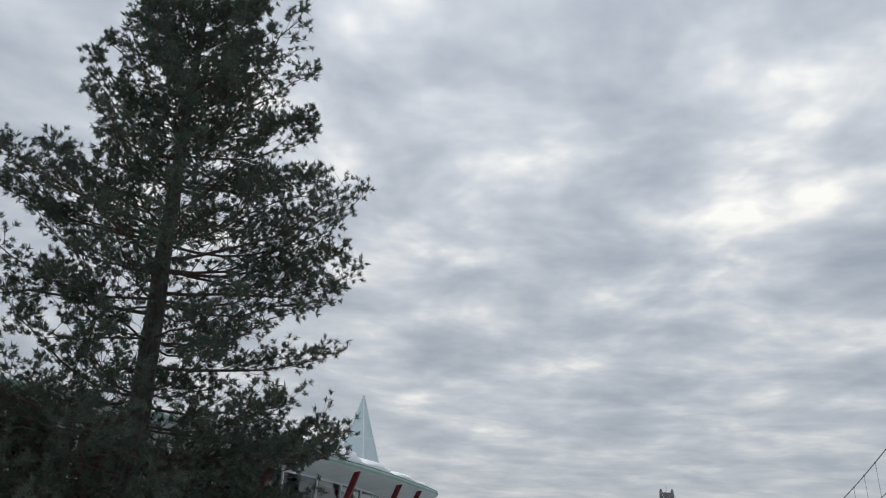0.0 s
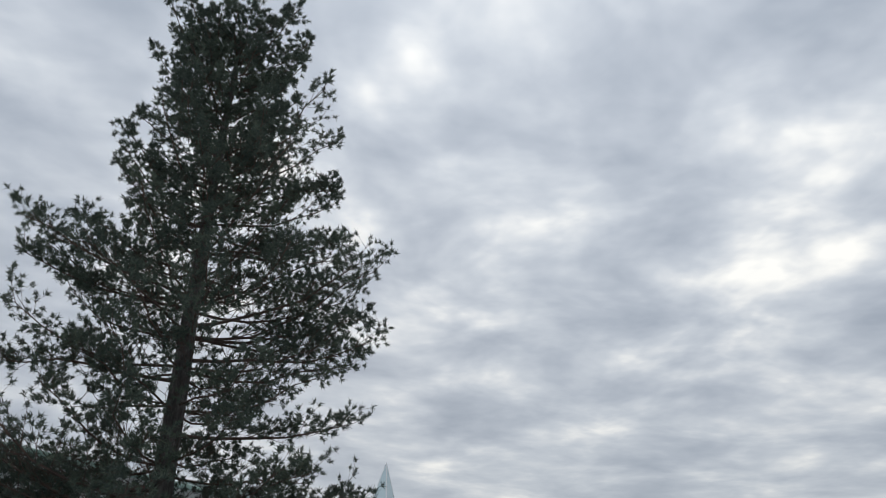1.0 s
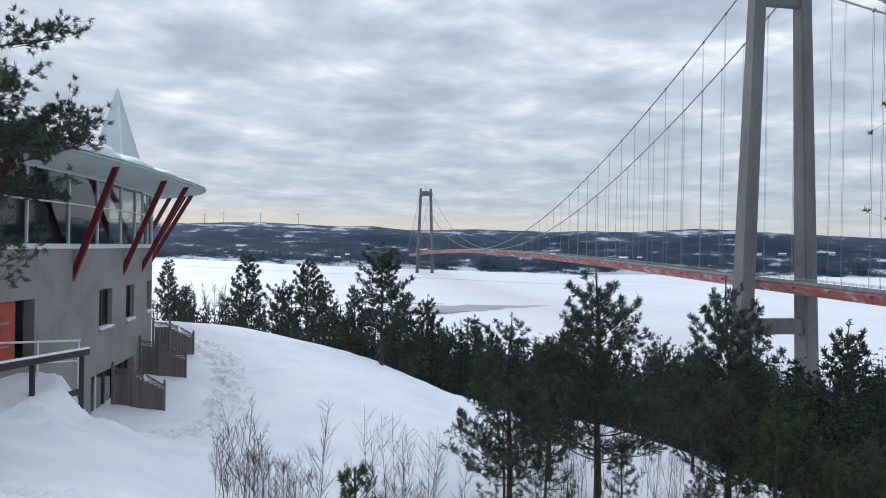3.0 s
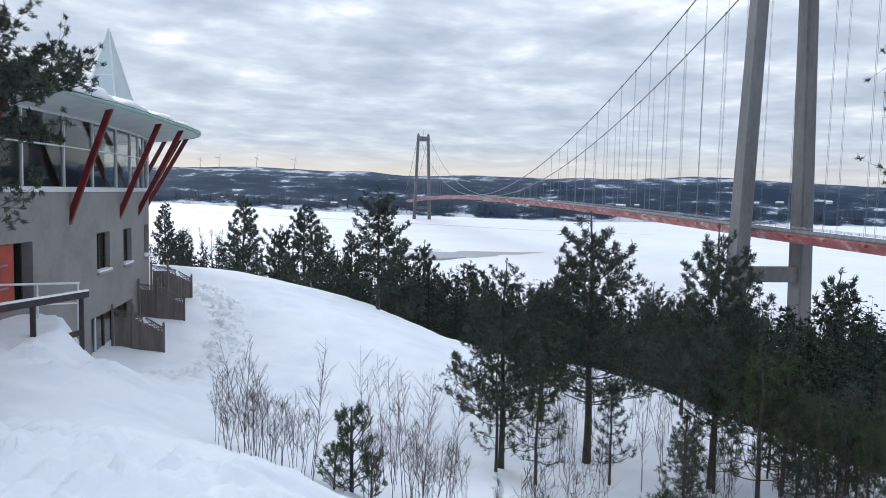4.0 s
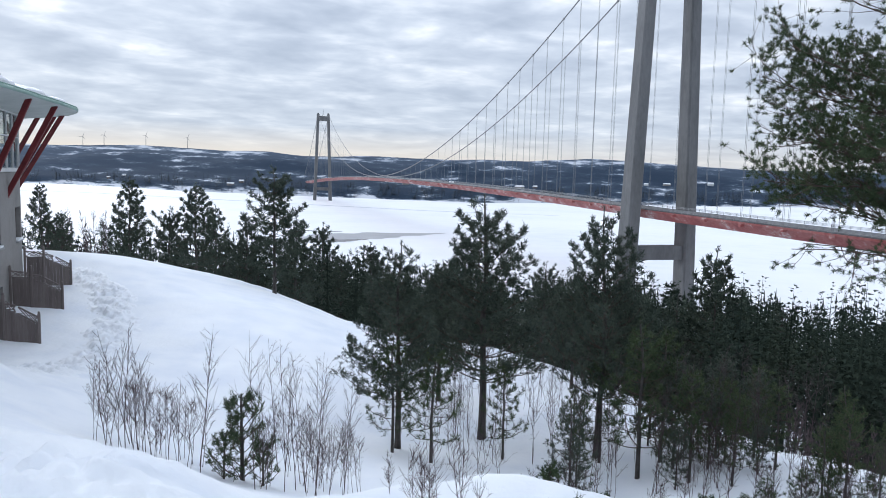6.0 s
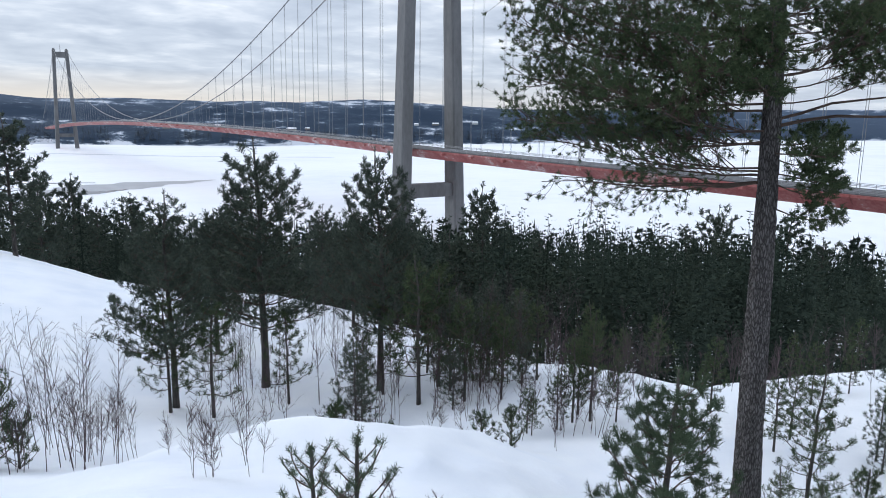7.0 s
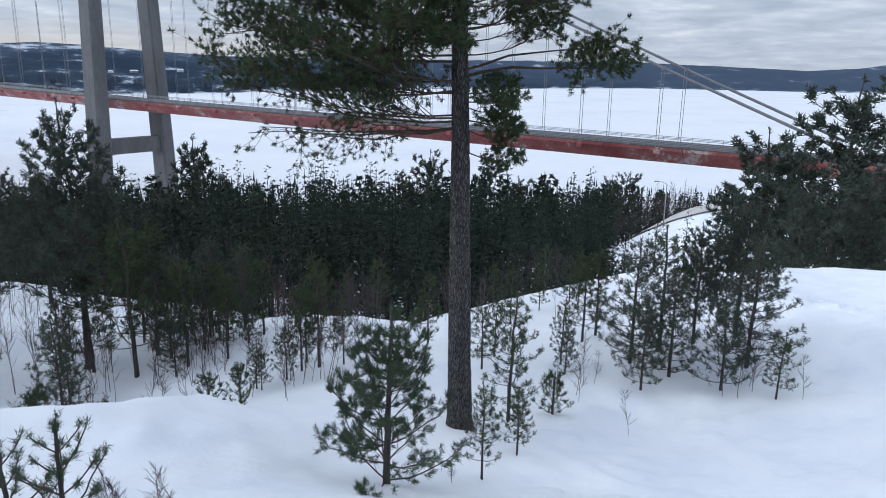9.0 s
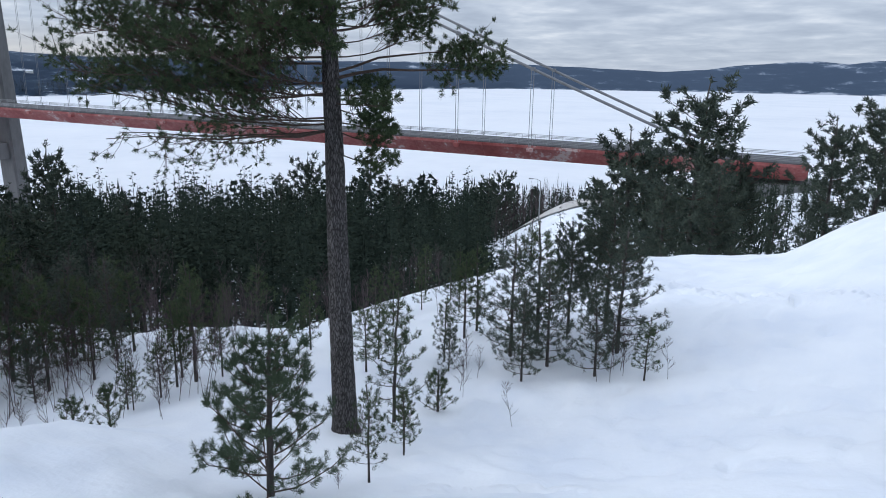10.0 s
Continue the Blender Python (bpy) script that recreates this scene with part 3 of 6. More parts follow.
def trampled(name, label, line, half, depth, seed):
    """Trampled snow along a line: footprints and lumps, ragged at the sides."""
    line = np.asarray(line, float)
    u = np.concatenate([[0], np.cumsum(np.hypot(*np.diff(line, axis=0).T))])
    t = np.arange(0, u[-1], 0.075)
    c = np.stack([np.interp(t, u, line[:, k]) for k in (0, 1)], -1)
    c = np.stack([np.convolve(np.pad(c[:, k], 12, "edge"), np.ones(25) / 25, "valid") for k in (0, 1)], -1)
    d = np.gradient(c, axis=0)
    d /= np.hypot(d[:, 0], d[:, 1])[:, None]
    ws = np.linspace(-1.35 * half, 1.35 * half, int(36 * half))
    X = c[:, :1] + d[:, 1:] * ws + 0 * t[:, None]
    Y = c[:, 1:] - d[:, :1] * ws
    rag = np.clip(1.15 - (ws / (half * (1 + 0.25 * wave_noise(X, Y, 0.5, seed, 3)))) ** 2, -0.35, 1) * np.clip(t / 2.5, 0, 1)[:, None] * np.clip((u[-1] - t) / 2, 0, 1)[:, None]
    lump = np.abs(wave_noise(X, Y, 0.075, seed + 1, 3)) + 0.5 * wave_noise(X, Y, 0.2, seed + 2, 2)
    Z = land(X, Y) - 0.05 + 0.06 * rag + rag.clip(0, 1) * depth * lump
    n, m = X.shape
    idx = np.arange(n * m).reshape(n, m)
    q = np.stack([idx[:-1, :-1], idx[:-1, 1:], idx[1:, 1:], idx[1:, :-1]], -1).reshape(-1, 4)
    me = tri_mesh(name, np.stack([X, Y, Z], -1).reshape(-1, 3), np.concatenate([q[:, [0, 1, 2]], q[:, [0, 2, 3]]]), M_SNOW)
    me.polygons.foreach_set("use_smooth", [True] * len(me.polygons))
    tagged(new(name, me), label, "path", kind="structure")


trampled("trodden_path", "trampled footpath in the snow beside the grey wall", [(-2.6, 19.4), (-0.8, 22.6), (0.2, 26), (0.6, 29), (0.45, 32), (-0.4, 35), (-1.5, 37.5)], 0.95, 0.19, 41)
trampled("trodden_trail", "shallow trampled trail across the open snow slope", [(r * math.sin(radians(b)), r * math.cos(radians(b))) for b, r in ((92, 24), (96, 21.5), (100, 20.5), (104, 20.8), (109, 20.0), (114, 18))], 0.7, 0.09, 45)
trampled("trodden_hollow", "old filled-in footprints in deep snow", [(r * math.sin(radians(b)), r * math.cos(radians(b))) for b, r in ((98, 9.0), (92, 9.8), (84, 9.9), (76, 9.4), (70, 9.0))], 0.35, 0.10, 49)

# ---- round restaurant building ----
WC, WR = Vector((-53.07, 36.42, 0)), 50.85      # long curve of the wall
EC, ER = Vector((-12.3, 33.5, 0)), 10.0         # tight curve round its far end
Y_END = 33.5
TURN = radians(0.95)


def wall_pt(u, off=0.0, z=0.0):
    """A place on the wall's plan: u is y along the long curve, and past its end the run along the tight one."""
    if u <= Y_END:
        a = math.asin((u - WC.y) / WR)
        return Vector((WC.x + (WR + off) * math.cos(a), WC.y + (WR + off) * math.sin(a), z))
    a = (u - Y_END) / ER
    return Vector((EC.x + (ER + off) * math.cos(a), EC.y + (ER + off) * math.sin(a), z))


def curved_wall(b, us, zs, holes, off0, off1):
    """A wall between two offsets, with openings (u0, u1, z0, z1) that go through it."""
    us = sorted(set(us) | {h[i] for h in holes for i in (0, 1)})
    zs = sorted(set(zs) | {h[i] for h in holes for i in (2, 3)})

    def is_open(i, j):
        if not (0 <= i < len(us) - 1 and 0 <= j < len(zs) - 1):
            return False
        u, z = (us[i] + us[i + 1]) / 2, (zs[j] + zs[j + 1]) / 2
        return any(h[0] < u < h[1] and h[2] < z < h[3] for h in holes)

    for i in range(len(us) - 1):
        for j in range(len(zs) - 1):
            if is_open(i, j):
                continue
            q = [(us[i], zs[j]), (us[i + 1], zs[j]), (us[i + 1], zs[j + 1]), (us[i], zs[j + 1])]
            for off, turn in ((off1, 1), (off0, -1)):
                b.add([tuple(wall_pt(u, off, z)) for u, z in q], [(0, 1, 2, 3)[::turn]])
            for (di, dj), (e0, e1) in zip(((0, -1), (1, 0), (0, 1), (-1, 0)), ((0, 1), (1, 2), (2, 3), (3, 0))):
                ii, jj = i + di, j + dj
                if is_open(ii, jj) or not (0 <= ii < len(us) - 1 and 0 <= jj < len(zs) - 1):
                    b.add([tuple(wall_pt(q[e][0], o, q[e][1])) for e in (e0, e1) for o in (off1, off0)], [(0, 1, 3, 2)])
    return b


def arc_bar(b, u0, u1, lo, hi, off0, off1, step=0.8):
    """A bar that follows the wall's curve."""
    us = np.linspace(u0, u1, max(2, int((u1 - u0) / step) + 1))
    v = [tuple(wall_pt(u, o, z)) for u in us for o, z in ((off0, lo), (off1, lo), (off1, hi), (off0, hi))]
    n = len(us)
    f = [(i * 4 + k, i * 4 + 4 + k, i * 4 + 4 + (k + 1) % 4, i * 4 + (k + 1) % 4) for i in range(n - 1) for k in range(4)]
    return b.add(v, f + [(0, 1, 2, 3), tuple(n * 4 - 1 - k for k in range(4))])


SILL, HEAD, EAVE = 56.56, 58.68, 59.03


def make_building():
    root = thing("round_building", "round grey rendered building with a glazed upper floor and red struts", "building", at=(0, 0, 0.07), turn=TURN)
    U0, U1 = 5.0, Y_END + 18.0
    us = list(np.arange(U0, U1, 0.9)) + [U1]
    # (u0, u1, z0, z1)
    windows = [(25.97, 27.2, 53.72, 55.06), (28.77, 29.95, 53.70, 55.04), (32.4, 33.5, 53.68, 55.02)]
    door, cellar = (17.6, 21.9, 53.3, 55.08), (25.4, 30.0, 49.9, 52.25)
    part("wall", curved_wall(Build(), us, [48.5, 51, 52.6, 54.4, SILL - 0.12], windows + [door, cellar], -0.35, 0.0), M_STUCCO, root)
    # glazed band: sill, head, mullions, transoms, panes
    part("sill_band", arc_bar(Build(), U0, U1, SILL - 0.12, SILL - 0.03, -0.35, 0.07), M_WHITE, root)
    part("head_band", arc_bar(Build(), U0, U1, HEAD + 0.05, HEAD + 0.15, -0.35, 0.0), M_SOFFIT, root)
    posts = [5.2, 7.6, 10.0, 12.4, 14.6, 16.9, 19.2, 21.5, 23.7, 25.75, 28.05, 29.95, 31.3, 32.4, 33.5] + [33.5 + 1.25 * k for k in range(1, 14)]
    for k, (a, c) in enumerate(zip(posts, posts[1:])):
        win = new("window")
        win.parent = root
        frame_b = Build()
        arc_bar(frame_b, a - 0.02, a + 0.02, SILL - 0.03, HEAD + 0.05, -0.08, 0.02)
        arc_bar(frame_b, a + 0.02, c - 0.02, SILL - 0.03, SILL + 0.03, -0.08, 0.02)
        arc_bar(frame_b, a + 0.02, c - 0.02, HEAD + 0.0, HEAD + 0.05, -0.08, 0.02)
        arc_bar(frame_b, a + 0.02, c - 0.02, 57.775, 57.815, -0.08, 0.025)
        part("window_frame", frame_b, M_WHITE, win)
        for z0, z1 in ((SILL + 0.03, 57.775), (57.815, HEAD)):
            pane = part("pane", arc_bar(Build(), a + 0.02, c - 0.02, z0, z1, -0.045, -0.035), M_GLASS, win)
            pane.visible_shadow = False
    # rooms behind, their gloom put into a near-black colour
    part("upper_floor", arc_bar(Build(), U0, U1, SILL - 0.5, SILL - 0.2, -7.0, -0.36), M_ROOM_GLOOM, root)
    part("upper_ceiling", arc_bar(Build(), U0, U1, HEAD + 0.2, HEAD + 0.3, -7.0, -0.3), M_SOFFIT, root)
    # wall added close behind the glass to block the view through the building
    part("view_block_wall", arc_bar(Build(), U0, U1, 48.5, HEAD + 0.2, -2.0, -1.8), M_ROOM_GLOOM, root)
    part("lower_floor", arc_bar(Build(), U0, U1, 52.5, 52.7, -7.0, -0.36), M_ROOM_GLOOM, root)
    for u0, u1, z0, z1 in windows:
        win = new("window")
        win.parent = root
        fb = Build()
        for q in (u0 + 0.03, (u0 + u1) / 2, u1 - 0.03):
            arc_bar(fb, q - 0.03, q + 0.03, z0, z1, -0.22, -0.15)
        arc_bar(fb, u0 + 0.06, u1 - 0.06, z0, z0 + 0.07, -0.22, -0.15)
        arc_bar(fb, u0 + 0.06, u1 - 0.06, z1 - 0.07, z1, -0.22, -0.15)
        part("window_frame", fb, M_WOOD_DARK, win)
        for a, c in ((u0 + 0.06, (u0 + u1) / 2 - 0.03), ((u0 + u1) / 2 + 0.03, u1 - 0.06)):
            part("pane", arc_bar(Build(), a, c, z0 + 0.07, z1 - 0.07, -0.19, -0.18), M_GLASS, win)
        part("window_sill", arc_bar(Build(), u0 - 0.05, u1 + 0.05, z0 - 0.06, z0, -0.15, 0.10), M_GALV, win)
        part("snow_on_sill", arc_bar(Build(), u0, u1, z0, z0 + 0.07, -0.14, 0.08), M_SNOW_LIE, win)
    # red shutter door in its recess
    dr = new("door")
    dr.parent = root
    part("door_leaf", arc_bar(Build(), 17.7, 21.2, 53.3, 55.05, -0.16, -0.10), M_RED_DOOR, dr)
    for z in (53.9, 54.5):
        part("door_bar", arc_bar(Build(), 19.2, 20.9, z, z + 0.04, -0.10, -0.06), M_GALV, dr)
    part("side_light", arc_bar(Build(), 21.25, 21.85, 53.3, 55.05, -0.30, -0.27), M_GLASS, dr)
    cl = new("cellar_door")
    cl.parent = root
    for a in (25.5, 26.3, 27.1, 28.0, 29.0, 29.9):
        part("door_frame", arc_bar(Build(), a - 0.05, a + 0.05, 49.9, 52.2, -0.28, -0.20), M_WHITE if a < 27 else M_WOOD_DARK, cl)
    for a, c in ((25.55, 26.25), (26.35, 27.05), (27.15, 27.95), (28.05, 28.95), (29.05, 29.85)):
        part("pane", arc_bar(Build(), a, c, 49.9, 52.2, -0.25, -0.24), M_GLASS, cl)
    # eave: soffit, green rim, roof with lying snow, spire
    over = lambda u: np.interp(u, [U0, 22, 29, 33.5, 36, U1], [1.4, 1.42, 1.7, 2.2, 2.2, 2.0])
    uu = np.concatenate([np.arange(U0, Y_END, 0.8), np.arange(Y_END, U1, 0.5)])

    def skin(rows, name, mat, label="", smooth=True):
        b = Build()
        k = len(rows)
        v = [tuple(wall_pt(u, f(u), z(u))) for u in uu for f, z in rows]
        b.add(v, [(i * k + j, i * k + (j + 1), (i + 1) * k + j + 1, (i + 1) * k + j) for i in range(len(uu) - 1) for j in range(k - 1)])
        return part(name, b, mat, root, label, smooth)

    const = lambda q: (lambda u: q)
    skin([(const(-0.02), const(HEAD + 0.10)), (lambda u: over(u) * 0.5, const(HEAD + 0.18)), (lambda u: over(u) - 0.02, const(EAVE - 0.02))], "soffit", M_SOFFIT)
    skin([(lambda u: over(u) - 0.02, const(EAVE - 0.03)), (over, const(EAVE - 0.03)), (lambda u: over(u) + 0.025, const(EAVE + 0.02)), (lambda u: over(u) + 0.025, const(EAVE + 0.06)), (lambda u: over(u) - 0.03, const(EAVE + 0.09))], "eave_rim", M_GREEN)
    skin([(lambda u: over(u) - 0.03, const(EAVE + 0.08)), (const(-0.5), const(EAVE + 0.42)), (const(-3.5), const(EAVE + 0.75)), (const(-7.5), const(EAVE + 1.3))], "roof", M_GREEN)
    rib = Build()
    for u in np.arange(24.0, U1, 0.22):
        o = over(u)
        a, c = wall_pt(u, o - 0.02, EAVE + 0.10), wall_pt(u, o - 0.75, EAVE + 0.28)
        rib.beam(a, c, 0.05, 0.06)
    tagged(part("roof_ribs", rib, M_GREEN, root), kind="stuff")
    sb = Build()
    su = np.arange(21.5, U1, 0.3)
    depth = lambda u: (0.27 if u < 24.5 else 0.21 - 0.004 * (u - 24.5)) + 0.05 * math.sin(u * 1.7) + 0.05 * math.sin(u * 4.1 + 1)
    edge = lambda u: over(u) - 0.46 - 0.12 * math.sin(u * 2.3) - 0.07 * math.sin(u * 5.9) + (0.35 if u < 23.6 else 0.0)
    v, k = [], 6
    for u in su:
        e, d = edge(u), depth(u)
        base = EAVE + 0.12 + 0.20 * (over(u) - e)
        for o, z in ((e, base), (e + 0.05, base + d * 0.45), (e - 0.05, base + d * 0.85), (e - 0.3, base + d * 1.05 + 0.03), (-0.8, EAVE + 0.62 + d), (-5.0, EAVE + 1.25 + d)):
            v.append(tuple(wall_pt(u, o, z)))
    n = len(su)
    sb.add(v, [(i * k + j, i * k + j + 1, (i + 1) * k + j + 1, (i + 1) * k + j) for i in range(n - 1) for j in range(k - 1)] + [tuple(range(k))])
    part("snow_on_roof", sb, M_SNOW_LIE, root, "thick snow lying on the roof", True)
    # red struts from the wall to the eave
    for u, top in ((9.6, 0), (14.6, 0), (19.3, 0), (24.05, 0), (28.45, 0), (31.3, 0), (36.1, 0), (37.1, 0), (38.6, 0), (41.0, 0)):
        o = over(u) - 0.28
        a, c = wall_pt(u, -0.05, 55.55), wall_pt(u, o, EAVE - 0.02)
        side = (wall_pt(u + 0.1) - wall_pt(u)).normalized()
        part("strut", bevelled(Build().beam(a, c, 0.13, 0.19, side.cross(c - a)), 0.02, 1), M_RED_PAINT, root)
        plate = Build()
        arc_bar(plate, u - 0.09, u + 0.09, 55.44, 55.70, 0.0, 0.015)
        part("strut_plate", plate, M_RED_PAINT, root)
    # glass spire
    sx, sy = 38.0 * math.sin(radians(-7.03)) + 0.35, 38.0 * math.cos(radians(-7.03))
    tip, foot, rad = 64.15, 59.6, 1.42
    spire = new("spire")
    spire.parent = root
    ring = [Vector((sx + rad * math.cos(radians(20 + 90 * q)), sy + rad * math.sin(radians(20 + 90 * q)), foot)) for q in range(4)]
    apex = Vector((sx, sy, tip))
    for q in range(4):
        a, c = ring[q], ring[(q + 1) % 4]
        n = (a - apex).cross(c - apex).normalized() * 0.015
        b = Build().add([tuple(p + s) for s in (n, -n) for p in (a, c, apex)], [(0, 1, 2), (5, 4, 3), (0, 3, 4, 1), (1, 4, 5, 2), (2, 5, 3, 0)])
        part("pane", b, M_SPIRE, spire)
        part("spire_bar", Build().tube([a, apex], [0.055, 0.03], 5), M_WHITE, spire)
        part("spire_bar", Build().tube([a.lerp(apex, 0.5), c.lerp(apex, 0.5)], 0.025, 4), M_WHITE, spire)
        part("spire_bar", Build().tube([a, c], 0.05, 4), M_WHITE, spire)


M_SPIRE = material("frosted_spire_glass", tones((0.42, 0.52, 0.55), (0.52, 0.61, 0.63)), 1.0, rough=0.25, spec=0.6)
make_building()


def lattice_screen(u, length):
    """Brown board screen standing out from the wall, the outer end of its latticed top sloping down."""
    ob = thing("garden_screen", "brown wooden terrace screen with latticed top, beside grey wall", "fence", "terrace screens along the wall", turn=TURN)
    a = wall_pt(u, 0.02)
    d = (wall_pt(u, 1.0) - wall_pt(u, 0.0)).normalized()
    g = ground_z(*(a + d * 1.2)[:2])
    top = g + 1.5
    h = lambda s: top if s < 0.75 else top - 0.62 * (s - 0.75)
    for s in (0.06, 0.75, length):
        b = bevelled(Build().beam(a + d * s + Vector((0, 0, g - 0.4)), a + d * s + Vector((0, 0, h(s) + 0.14)), 0.09, 0.09, (1, 0, 0)), 0.012, 1)
        part("post", b, M_WOOD_BROWN, ob)
        part("post_cap", Build().tube([a + d * s + Vector((0, 0, h(s) + q)) for q in (0.14, 0.17, 0.21)], [0.03, 0.05, 0.02], 6), M_WOOD_BROWN, ob)
    s = 0.12
    while s < length - 0.06:
        if abs(s + 0.06 - 0.75) > 0.03:
            t0 = h(s + 0.06) - 0.24
            part("board", Build().beam(a + d * (s + 0.06) + Vector((0, 0, g - 0.3)), a + d * (s + 0.06) + Vector((0, 0, t0)), 0.022, 0.118, tuple(d)), M_WOOD_BROWN, ob)
        s += 0.12
    for s0, s1 in ((0.1, 1.11), (1.19, length - 0.04)):
        for dz in (0.0, -0.23):
            part("rail", Build().beam(a + d * s0 + Vector((0, 0, h(s0) + dz)), a + d * s1 + Vector((0, 0, h(s1) + dz)), 0.05, 0.04), M_WOOD_BROWN, ob)
        q = s0
        while q < s1:
            e = min(q + 0.3, s1)
            part("lattice_slat", Build().beam(a + d * q + Vector((0, 0, h(q) - 0.22)), a + d * e + Vector((0, 0, h(e) - 0.02)), 0.012, 0.028), M_WOOD_BROWN, ob)
            part("lattice_slat", Build().beam(a + d * q + Vector((0, 0, h(q) - 0.02)), a + d * e + Vector((0, 0, h(e) - 0.22)), 0.014, 0.028), M_WOOD_BROWN, ob)
            q += 0.15


for n, u in enumerate((27.1, 30.7, 33.9)):
    lattice_screen(u, (1.8, 1.8, 1.75)[n])


def make_rails():
    # dark timber handrail with snow on it
    ob = thing("timber_handrail", "dark timber handrail on posts, snow lying on top", "railing", at=(0, 0, 0.06), turn=TURN)
    A, B = Vector((17.0 * math.sin(radians(-15.5)), 17.0 * math.cos(radians(-15.5)), 53.98)), Vector((20.2 * math.sin(radians(-7.7)), 20.2 * math.cos(radians(-7.7)), 53.86))
    part("handrail", bevelled(Build().beam(A, B, 0.12, 0.16), 0.015, 1), M_RAIL_GREY, ob)
    part("snow_on_rail", bevelled(Build().beam(A + Vector((0, 0, 0.10)), B + Vector((0, 0, 0.10)), 0.11, 0.05), 0.018, 2), M_SNOW_LIE, ob, "thin snow on the rail")
    for k in (0.1, 0.52, 0.94):
        p = A.lerp(B, k)
        part("post", bevelled(Build().beam(p + Vector((0, 0, -1.5)), p + Vector((0, 0, -0.08)), 0.11, 0.11, (1, 0, 0)), 0.012, 1), M_RAIL_GREY, ob)
    part("lower_rail", bevelled(Build().beam(A.lerp(B, 0.55) + Vector((0, 0, -1.0)), A.lerp(B, 0.93) + Vector((0, 0, -0.96)), 0.08, 0.14), 0.012, 1), M_RAIL_GREY, ob)
    # white metal railing behind it
    ob = thing("metal_railing", "white metal railing with slim posts before the grey wall", "railing", at=(0, 0, 0.06), turn=TURN)
    A, B = Vector((19.8 * math.sin(radians(-16.5)), 19.8 * math.cos(radians(-16.5)), 54.25)), Vector((21.6 * math.sin(radians(-8.3)), 21.6 * math.cos(radians(-8.3)), 53.98))
    for dz, r in ((0.0, 0.03), (-0.55, 0.022)):
        part("rail", Build().tube([A + Vector((0, 0, dz)), B + Vector((0, 0, dz))], r, 8), M_WHITE, ob, smooth=True)
    for k in (0.0, 0.33, 0.66, 0.99):
        p = A.lerp(B, k)
        part("post", Build().tube([p + Vector((0, 0, -1.4)), p], 0.028, 8), M_WHITE, ob, smooth=True)


make_rails()

# ---- suspension bridge ----
TH = 0.142                       # bearing of the main span
NEAR = Vector((230.4, 254.4, 0))
ALONG, ACROSS = Vector((math.sin(TH), math.cos(TH), 0)), Vector((math.cos(TH), -math.sin(TH), 0))
SPAN, TOP, HALF_CABLE = 1210.0, 179.7, 10.9
SIDE = 274.0                     # length of the side span on the near shore

HANG = np.concatenate([-26.9 - 20.7 * np.arange(11), 20.0 * np.arange(1, 60) + 5, SPAN + 24.7 + 20.7 * np.arange(10)])


def br(s, w, z):
    """A place on the bridge: s along from the near tower, w across (to the east), z up."""
    return NEAR + ALONG * s + ACROSS * w + Vector((0, 0, z))


def deck_z(s):
    """Underside of the box girder: a gentle crest at mid span."""
    if s > 0:
        return 40.2 + 8.6 * (1 - ((s - SPAN / 2) / (SPAN / 2)) ** 2)
    return 40.2 + 0.019 * s


def cable_z(s):
    if 0 <= s <= SPAN:
        u = (s - SPAN / 2) / (SPAN / 2)
        low = deck_z(SPAN / 2) + 6.0
        return low + (TOP - 1.0 - low) * u * u
    e = (-s if s < 0 else s - SPAN) / SIDE
    return (TOP - 1.0) + (43.5 - TOP) * e - 7.0 * math.sin(math.pi * min(e, 1.0))


def leg_w(z):
    return (32.4 + (20.85 - 32.4) * z / TOP) / 2


